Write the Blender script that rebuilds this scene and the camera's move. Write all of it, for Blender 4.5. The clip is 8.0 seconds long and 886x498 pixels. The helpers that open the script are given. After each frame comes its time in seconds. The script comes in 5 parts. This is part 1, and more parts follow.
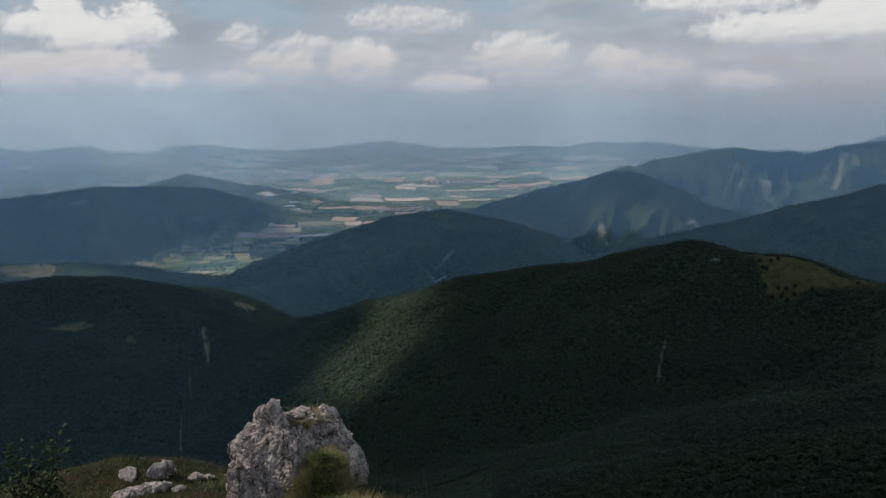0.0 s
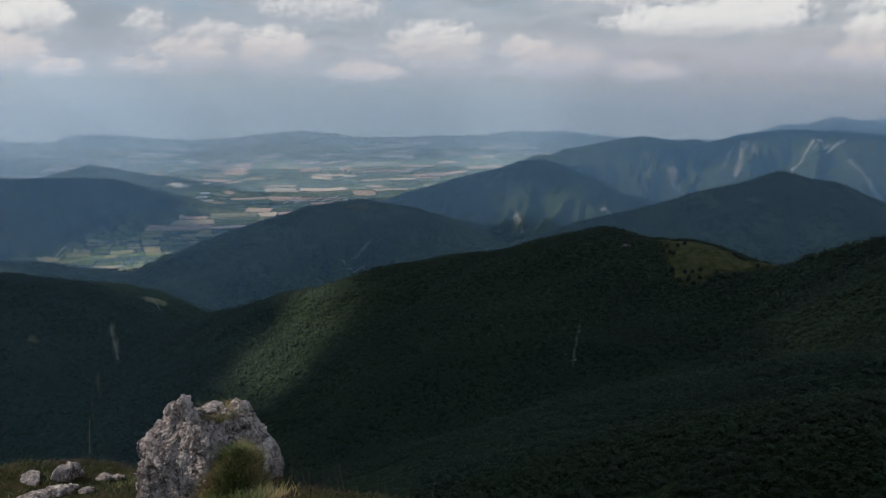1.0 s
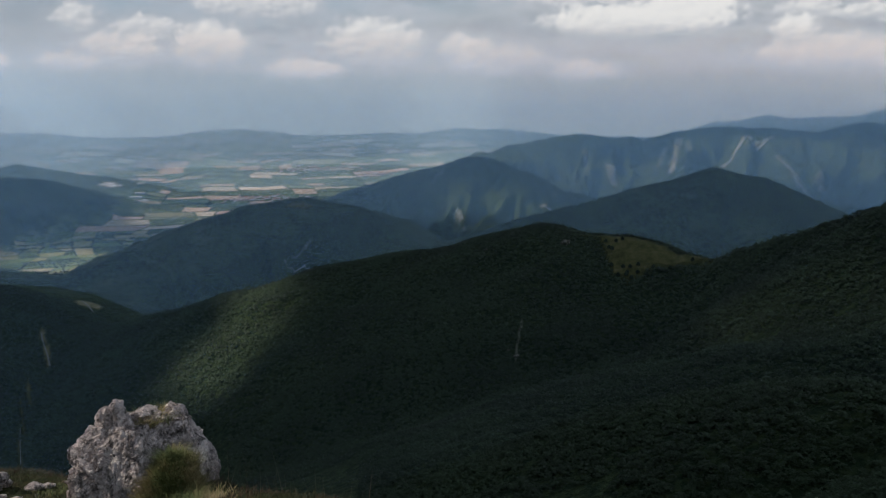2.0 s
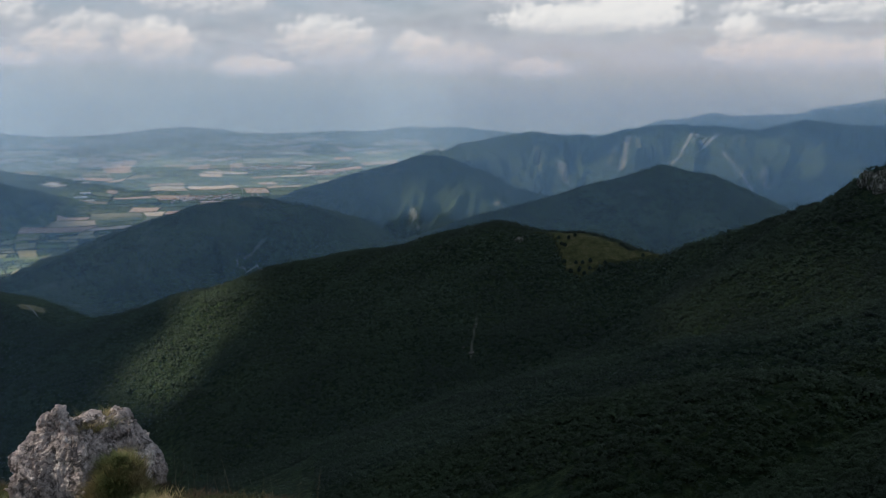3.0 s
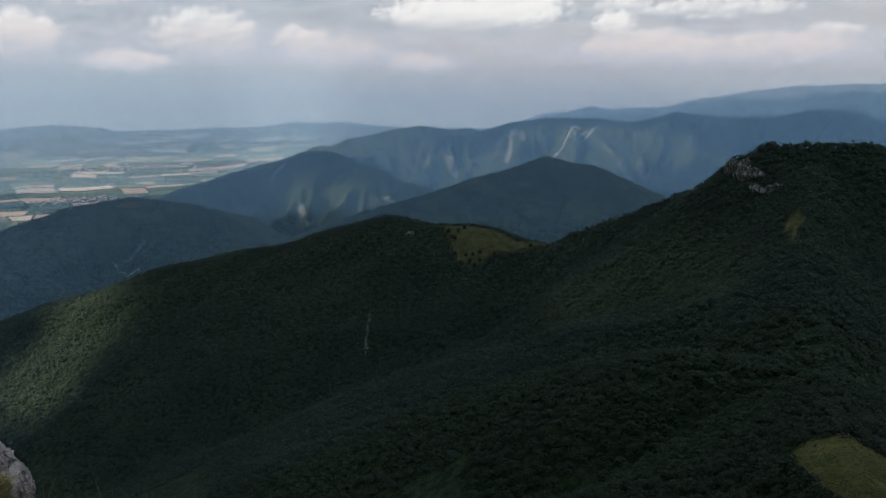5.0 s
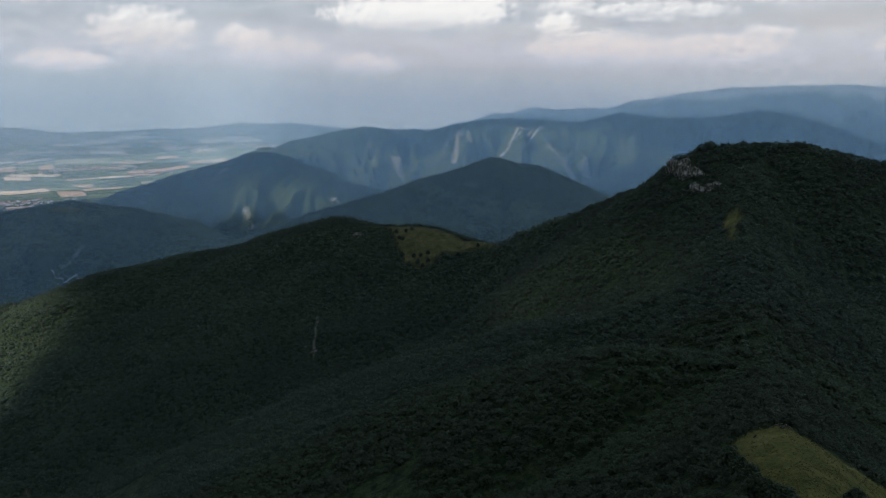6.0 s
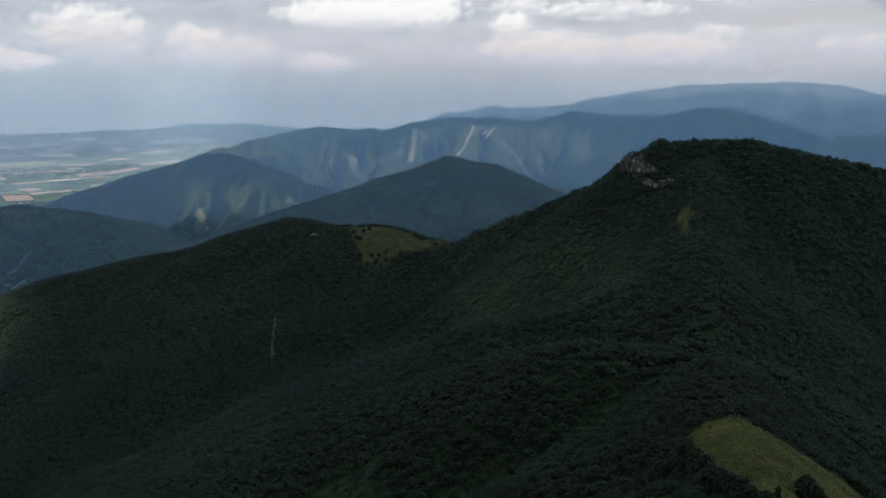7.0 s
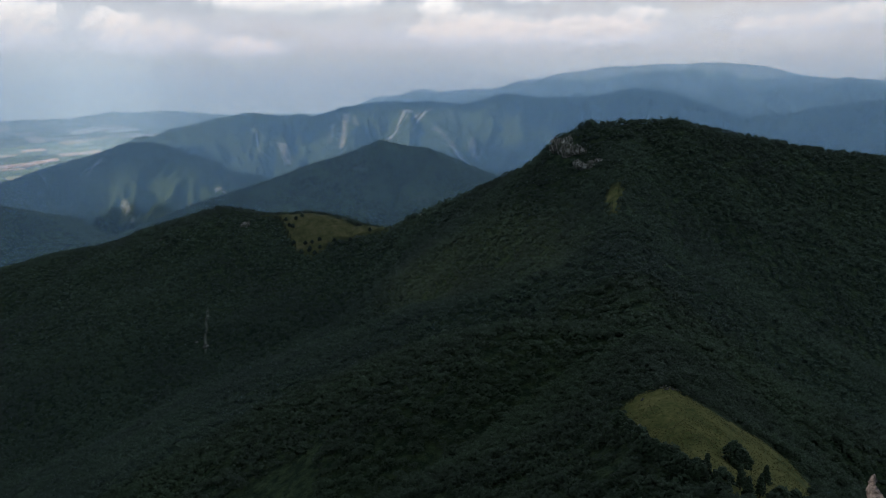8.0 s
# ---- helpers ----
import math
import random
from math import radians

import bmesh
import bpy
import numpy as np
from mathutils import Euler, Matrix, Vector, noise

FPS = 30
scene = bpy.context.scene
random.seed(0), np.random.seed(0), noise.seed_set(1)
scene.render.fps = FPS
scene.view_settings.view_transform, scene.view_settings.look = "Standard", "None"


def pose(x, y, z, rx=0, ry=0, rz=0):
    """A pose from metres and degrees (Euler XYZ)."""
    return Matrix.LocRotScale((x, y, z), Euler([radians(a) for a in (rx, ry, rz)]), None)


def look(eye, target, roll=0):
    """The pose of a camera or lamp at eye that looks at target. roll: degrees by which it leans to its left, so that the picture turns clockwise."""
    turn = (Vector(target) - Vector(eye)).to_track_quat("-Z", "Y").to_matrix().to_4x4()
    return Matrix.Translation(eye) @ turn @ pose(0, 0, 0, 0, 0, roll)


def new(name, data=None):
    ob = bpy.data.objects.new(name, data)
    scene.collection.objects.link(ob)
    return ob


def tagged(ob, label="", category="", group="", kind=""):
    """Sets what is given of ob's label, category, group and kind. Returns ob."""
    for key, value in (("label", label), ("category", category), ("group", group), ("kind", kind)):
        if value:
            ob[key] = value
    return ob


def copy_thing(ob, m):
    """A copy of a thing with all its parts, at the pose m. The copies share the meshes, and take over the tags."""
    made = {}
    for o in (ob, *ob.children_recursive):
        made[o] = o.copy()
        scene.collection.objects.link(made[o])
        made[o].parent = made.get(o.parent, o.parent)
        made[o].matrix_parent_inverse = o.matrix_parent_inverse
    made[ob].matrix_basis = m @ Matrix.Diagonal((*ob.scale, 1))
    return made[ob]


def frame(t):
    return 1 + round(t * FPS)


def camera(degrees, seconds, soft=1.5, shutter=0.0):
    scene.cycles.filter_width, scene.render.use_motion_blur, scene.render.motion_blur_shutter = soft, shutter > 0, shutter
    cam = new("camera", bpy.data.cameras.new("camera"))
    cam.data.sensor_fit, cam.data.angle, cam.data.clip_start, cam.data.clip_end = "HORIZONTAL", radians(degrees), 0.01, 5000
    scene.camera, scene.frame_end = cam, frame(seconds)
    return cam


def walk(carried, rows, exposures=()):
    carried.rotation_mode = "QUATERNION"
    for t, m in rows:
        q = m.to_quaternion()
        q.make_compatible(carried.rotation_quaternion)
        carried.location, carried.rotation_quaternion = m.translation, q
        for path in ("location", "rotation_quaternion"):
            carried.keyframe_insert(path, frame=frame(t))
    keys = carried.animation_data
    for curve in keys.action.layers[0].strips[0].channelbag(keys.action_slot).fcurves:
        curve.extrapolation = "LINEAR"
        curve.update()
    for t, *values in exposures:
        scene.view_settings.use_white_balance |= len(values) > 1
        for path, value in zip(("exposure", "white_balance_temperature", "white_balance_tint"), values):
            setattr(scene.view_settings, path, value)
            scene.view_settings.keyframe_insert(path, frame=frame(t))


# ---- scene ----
# ================= camera =================
cam = camera(59.65, 8.0, soft=1.1)
EYE = 1.7
ROWS = [  # seconds, yaw, pitch, roll
    (0.0, 0.00, -10.99, 0.30), (0.5, -3.07, -11.36, 0.03), (1.0, -6.21, -11.79, -0.01), (1.5, -8.58, -11.90, -0.03),
    (3.0, -14.03, -12.08, -0.31), (3.5, -15.83, -12.21, -0.04), (4.0, -18.44, -12.44, 0.06), (4.5, -20.40, -12.47, -0.02),
    (6.0, -26.23, -12.36, -0.33), (6.5, -27.99, -12.37, -0.20), (7.0, -29.41, -12.41, -0.10), (7.5, -31.84, -12.80, 0.18),
    (8.0, -34.37, -13.59, 0.47),
]
DRIFT = (0.048, -0.075, 0.022)  # metres a second
walk(cam, [(t, pose(DRIFT[0] * t, DRIFT[1] * t, EYE + DRIFT[2] * t, 90 + pitch, 0, yaw) @ pose(0, 0, 0, 0, 0, -roll))
           for t, yaw, pitch, roll in ROWS], exposures=((0.0, -0.05), (3.0, 0.08), (4.5, 0.18), (6.5, 0.30), (8.0, 0.42)))

# ================= light =================
SUN_AZ, SUN_EL = -75.0, 40.0  # degrees, clockwise from +y; height
sun = new("sun", bpy.data.lights.new("sun", "SUN"))
sun.data.energy, sun.data.angle, sun.data.color = 3.6, radians(0.6), (1.0, 0.93, 0.82)
sa, se = radians(SUN_AZ), radians(SUN_EL)
SUN_DIR = Vector((math.sin(sa) * math.cos(se), math.cos(sa) * math.cos(se), math.sin(se)))
sun.matrix_world = look((0, 0, 0), -SUN_DIR)

world = bpy.data.worlds.new("sky")
scene.world = world
world.use_nodes = True


class Nodes:
    """Short hand for building node trees."""

    def __init__(self, tree):
        self.t = tree

    def add(self, kind, **sets):
        n = self.t.nodes.new(kind)
        for k, v in sets.items():
            self.set(n.inputs[k.replace("__", " ")], v)
        return n

    def set(self, socket, v):
        if isinstance(v, bpy.types.NodeSocket):
            self.t.links.new(v, socket)
        else:
            socket.default_value = v

    def math(self, op, a, b=0.0, c=None):
        n = self.t.nodes.new("ShaderNodeMath")
        n.operation = op
        self.set(n.inputs[0], a)
        self.set(n.inputs[1], b)
        if c is not None:
            self.set(n.inputs[2], c)
        return n.outputs[0]

    def mix(self, f, a, b, blend="MIX"):
        n = self.t.nodes.new("ShaderNodeMix")
        n.data_type, n.blend_type = "RGBA", blend
        self.set(n.inputs[0], f)
        self.set(n.inputs[6], a)
        self.set(n.inputs[7], b)
        return n.outputs[2]

    def ramp(self, f, *stops):
        n = self.t.nodes.new("ShaderNodeValToRGB")
        r = n.color_ramp
        while len(r.elements) < len(stops):
            r.elements.new(0.5)
        for e, (p, c) in zip(r.elements, stops):
            e.position, e.color = p, (*c, 1) if len(c) == 3 else c
        self.set(n.inputs[0], f)
        return n.outputs[0]

    def span(self, v, a, b, c=0.0, d=1.0, smooth=True):
        n = self.t.nodes.new("ShaderNodeMapRange")
        n.interpolation_type = "SMOOTHSTEP" if smooth else "LINEAR"
        for k, q in zip(range(5), (v, a, b, c, d)):
            self.set(n.inputs[k], q)
        return n.outputs[0]

    def noise(self, vector, scale, detail=5.0, rough=0.55, dims="3D"):
        n = self.t.nodes.new("ShaderNodeTexNoise")
        n.noise_dimensions = dims
        self.set(n.inputs["Vector"], vector)
        n.inputs["Scale"].default_value, n.inputs["Detail"].default_value, n.inputs["Roughness"].default_value = scale, detail, rough
        return n.outputs[0]


# cumulus heads: azimuth, height, half widths (degrees), brightness
CLOUDS = [(-24.1, 4.2, 2.1, 1.4, 1), (-27, 4.7, 1.7, .8, .9), (-25.4, 5.6, 1.2, 1, .95), (-20.6, 4.7, 1.5, 1.4, .85), (-27.2, 1.9, 2.9, 1, .7), (-23, 2.2, 2.4, 1, .7), (-19.6, 1.3, 1.3, .5, .62),
          (-14, 4.2, 1.1, .8, .45), (-14.7, 1.5, 1.4, .5, .5), (-11.4, 2.4, 2, .8, .62), (-9.7, 3.6, 1.7, .8, .45), (-5.8, 2.6, 2, 1.3, .68), (.7, 1.1, 2, .6, .65), (-2.5, 5.4, 3.4, .9, .45),
          (5.6, 2.8, 2.9, 1.5, .6), (12.2, 2.6, 1.6, .8, .68), (14.7, 1.8, 2.9, .9, .5), (20.7, 1.1, 1.8, .6, .62)]
CLOUDS_2 = [(24.2, 4.4, 5.1, 1.1, .86), (27.4, 5.1, 2.7, 1.2, .95), (19.4, 6.3, 4.2, .8, .75), (34.3, 3.6, 1.2, .8, .8), (36.8, 2.1, 4, 1, .72), (39.6, 1.8, 1.5, .6, .65), (44.8, 2, 4, .9, .66),
            (41, 4.6, 4.2, .6, .55), (34.8, 5, 1.5, .5, .55), (48.3, 3.1, 1.3, .5, .6), (50.5, 5.6, 5, .7, .6), (55.9, 2.2, 1.6, .5, .52), (59.2, 2.3, 3, .5, .48), (63, 2.9, 2.7, .5, .5)]


def build_sky(tree):
    tree.nodes.clear()
    n = Nodes(tree)
    out, bg = n.add("ShaderNodeOutputWorld"), n.add("ShaderNodeBackground")
    sky = n.add("ShaderNodeTexSky")
    sky.sky_type, sky.sun_disc, sky.sun_elevation, sky.sun_rotation = "NISHITA", False, se, sa
    blue = n.mix(1.0, sky.outputs[0], (0.1, 0.1, 0.1, 1), "MULTIPLY")
    way = n.add("ShaderNodeTexCoord").outputs["Generated"]
    xyz = n.add("ShaderNodeSeparateXYZ", Vector=way).outputs
    deg = 180 / math.pi
    az = n.math("MULTIPLY", n.math("ARCTAN2", xyz[0], xyz[1]), deg)
    el = n.math("MULTIPLY", n.math("ARCSINE", xyz[2]), deg)

    def at(da, de):
        return n.add("ShaderNodeCombineXYZ", X=n.math("ADD", az, da), Y=n.math("MULTIPLY", n.math("ADD", el, de), 1.3)).outputs[0]

    def billow(where):
        """Heaped round lumps at several sizes."""
        v = n.add("ShaderNodeTexVoronoi", Vector=where, Scale=0.85, Detail=3.0, Roughness=0.55, Lacunarity=2.1)
        v.voronoi_dimensions, v.normalize = "2D", True
        return n.math("SUBTRACT", 1.0, n.math("MULTIPLY", v.outputs["Distance"], 1.5))

    flat = at(0.0, 0.0)
    wob = n.math("SUBTRACT", n.noise(flat, 0.9, 6, 0.6), 0.5)
    wob_2 = n.math("SUBTRACT", n.noise(at(37.0, 11.0), 0.9, 6, 0.6), 0.5)
    curd = n.add("ShaderNodeCombineXYZ", X=n.math("MULTIPLY_ADD", wob, 1.3, az), Y=n.math("MULTIPLY", n.math("MULTIPLY_ADD", wob_2, 1.0, el), 1.3)).outputs[0]
    shifted = n.add("ShaderNodeVectorMath", Vector=curd)
    shifted.operation = "ADD"
    shifted.inputs[1].default_value = (-0.22, 0.25, 0)
    lump = billow(curd)
    relief = n.math("SUBTRACT", lump, billow(shifted.outputs[0]))
    fine = n.math("SUBTRACT", n.noise(flat, 1.6, 7, 0.6), 0.5)
    waz = n.math("MULTIPLY_ADD", wob_2, 1.8, az)
    wel = n.math("MULTIPLY_ADD", wob, 0.8, el)
    dens, head = -1.0, 0.0
    for a, e, ra, re, br in CLOUDS + CLOUDS_2:
        u = n.math("MULTIPLY", n.math("SUBTRACT", waz, a), 0.78 / ra)
        v = n.math("MULTIPLY", n.math("SUBTRACT", wel, e), 0.78 / re)
        # the foot is cut flat
        v = n.math("MULTIPLY", v, n.span(v, -0.4, 0.0, 1.35, 1.0))
        d = n.math("SUBTRACT", 1.0, n.math("SQRT", n.math("ADD", n.math("MULTIPLY", u, u), n.math("MULTIPLY", v, v))))
        dens = n.math("MAXIMUM", dens, d)
        lit = n.math("MULTIPLY", n.span(d, -0.45, 0.25), n.span(v, -0.9, 0.5, 0.45 * br, br))
        head = n.math("MAXIMUM", head, lit)
    mass = n.math("ADD", dens, n.math("ADD", n.math("MULTIPLY", n.math("SUBTRACT", lump, 0.5), 0.75), n.math("MULTIPLY", fine, 0.8)))
    body = n.span(mass, -0.22, 0.30)
    veil = n.span(mass, -0.9, 0.2)
    bright = n.math("MULTIPLY", body, n.span(n.math("ADD", head, n.math("MULTIPLY", relief, 0.6)), 0.0, 0.95))
    # thin high cloud and grey bases
    band = n.add("ShaderNodeCombineXYZ", X=n.math("MULTIPLY", az, 0.5), Y=n.math("MULTIPLY", el, 1.4)).outputs[0]
    above = n.span(el, 15.0, 7.0)
    sheet = n.math("MULTIPLY", n.math("MULTIPLY", n.span(n.noise(band, 0.42, 7, 0.58), 0.40, 0.60), n.span(el, 0.8, 3.0)), above)
    grey = n.math("MULTIPLY", n.span(n.noise(band, 0.27, 6, 0.55), 0.47, 0.62), n.math("MULTIPLY", n.span(el, 1.9, 4.0), above))
    far_right = n.span(az, -6.0, 28.0)
    haze = n.ramp(n.span(el, -4.0, 6.0, smooth=False), (0.0, (0.15, 0.20, 0.245)), (0.25, (0.18, 0.225, 0.265)), (0.40, (0.26, 0.30, 0.33)), (0.55, (0.33, 0.37, 0.405)), (0.72, (0.355, 0.39, 0.43)), (1.0, (0.335, 0.43, 0.52)))
    haze = n.mix(n.math("MULTIPLY", far_right, 0.8), haze, n.mix(1.0, haze, (1.29, 1.11, 0.98, 1), "MULTIPLY"))
    high = n.mix(n.span(el, 6.0, 20.0), haze, n.mix(0.97, blue, (0.31, 0.385, 0.475, 1)))
    c = n.mix(n.math("MULTIPLY", sheet, n.span(az, -12.0, 14.0, 0.45, 0.8)), high, n.mix(n.span(az, -5.0, 30.0), (0.43, 0.48, 0.55, 1), (0.53, 0.545, 0.57, 1)))
    c = n.mix(n.math("MULTIPLY", grey, n.span(az, 2.0, 50.0, 0.5, 0.95)), c, (0.29, 0.33, 0.375, 1))
    # the long soft bank of far cumulus
    bank = n.math("MULTIPLY", n.math("MULTIPLY", n.span(el, 0.5, 1.8), n.span(el, 5.2, 2.8)), n.span(n.math("ADD", n.noise(band, 0.6, 6, 0.6), n.math("MULTIPLY", n.math("SUBTRACT", lump, 0.5), 0.25)), 0.36, 0.60))
    c = n.mix(n.math("MULTIPLY", bank, n.span(az, -17.0, -10.0, 0.2, 0.75)), c, (0.465, 0.47, 0.505, 1))
    c = n.mix(n.math("MULTIPLY", veil, 0.5), c, (0.42, 0.455, 0.51, 1))
    c = n.mix(n.math("MULTIPLY", body, 0.75), c, (0.43, 0.46, 0.51, 1))
    warm = n.mix(n.span(el, 2.2, 4.5), (0.66, 0.605, 0.585, 1), (0.78, 0.78, 0.77, 1))
    c = n.mix(bright, c, warm)
    n.set(bg.inputs["Color"], c)
    bg.inputs["Strength"].default_value = 1.0
    tree.links.new(bg.outputs[0], out.inputs[0])


build_sky(world.node_tree)

# ================= numbers of the land =================
RAD = math.pi / 180


def lattice(ix, iy, seed):
    n = (ix.astype(np.int64) * 374761393 + iy.astype(np.int64) * 668265263 + seed * 1442695041) & 0x7FFFFFFF
    n = ((n ^ (n >> 13)) * 1274126177) & 0x7FFFFFFF
    return ((n ^ (n >> 16)) & 0xFFFF) / 65535.0


def value_noise(x, y, seed=0):
    ix, iy = np.floor(x), np.floor(y)
    fx, fy = x - ix, y - iy
    fx, fy = fx * fx * (3 - 2 * fx), fy * fy * (3 - 2 * fy)
    a, b = lattice(ix, iy, seed), lattice(ix + 1, iy, seed)
    c, d = lattice(ix, iy + 1, seed), lattice(ix + 1, iy + 1, seed)
    return (a + (b - a) * fx) * (1 - fy) + (c + (d - c) * fx) * fy


def fbm(x, y, size, octaves=4, seed=0):
    total, amp, norm = 0.0, 1.0, 0.0
    for k in range(octaves):
        total = total + amp * (value_noise(x / size * 2 ** k + 17.3 * k, y / size * 2 ** k - 9.1 * k, seed + k) - 0.5)
        norm += amp
        amp *= 0.5
    return total / norm * 2


def polar(az, r, el):
    return r * math.sin(az * RAD), r * math.cos(az * RAD), EYE + r * math.tan(el * RAD)


def crest(points, sink=0.0):
    return [(x, y, z - sink) for x, y, z in (polar(*p) for p in points)]


def absolute(points):
    return [(r * math.sin(a * RAD), r * math.cos(a * RAD), z) for a, r, z in points]


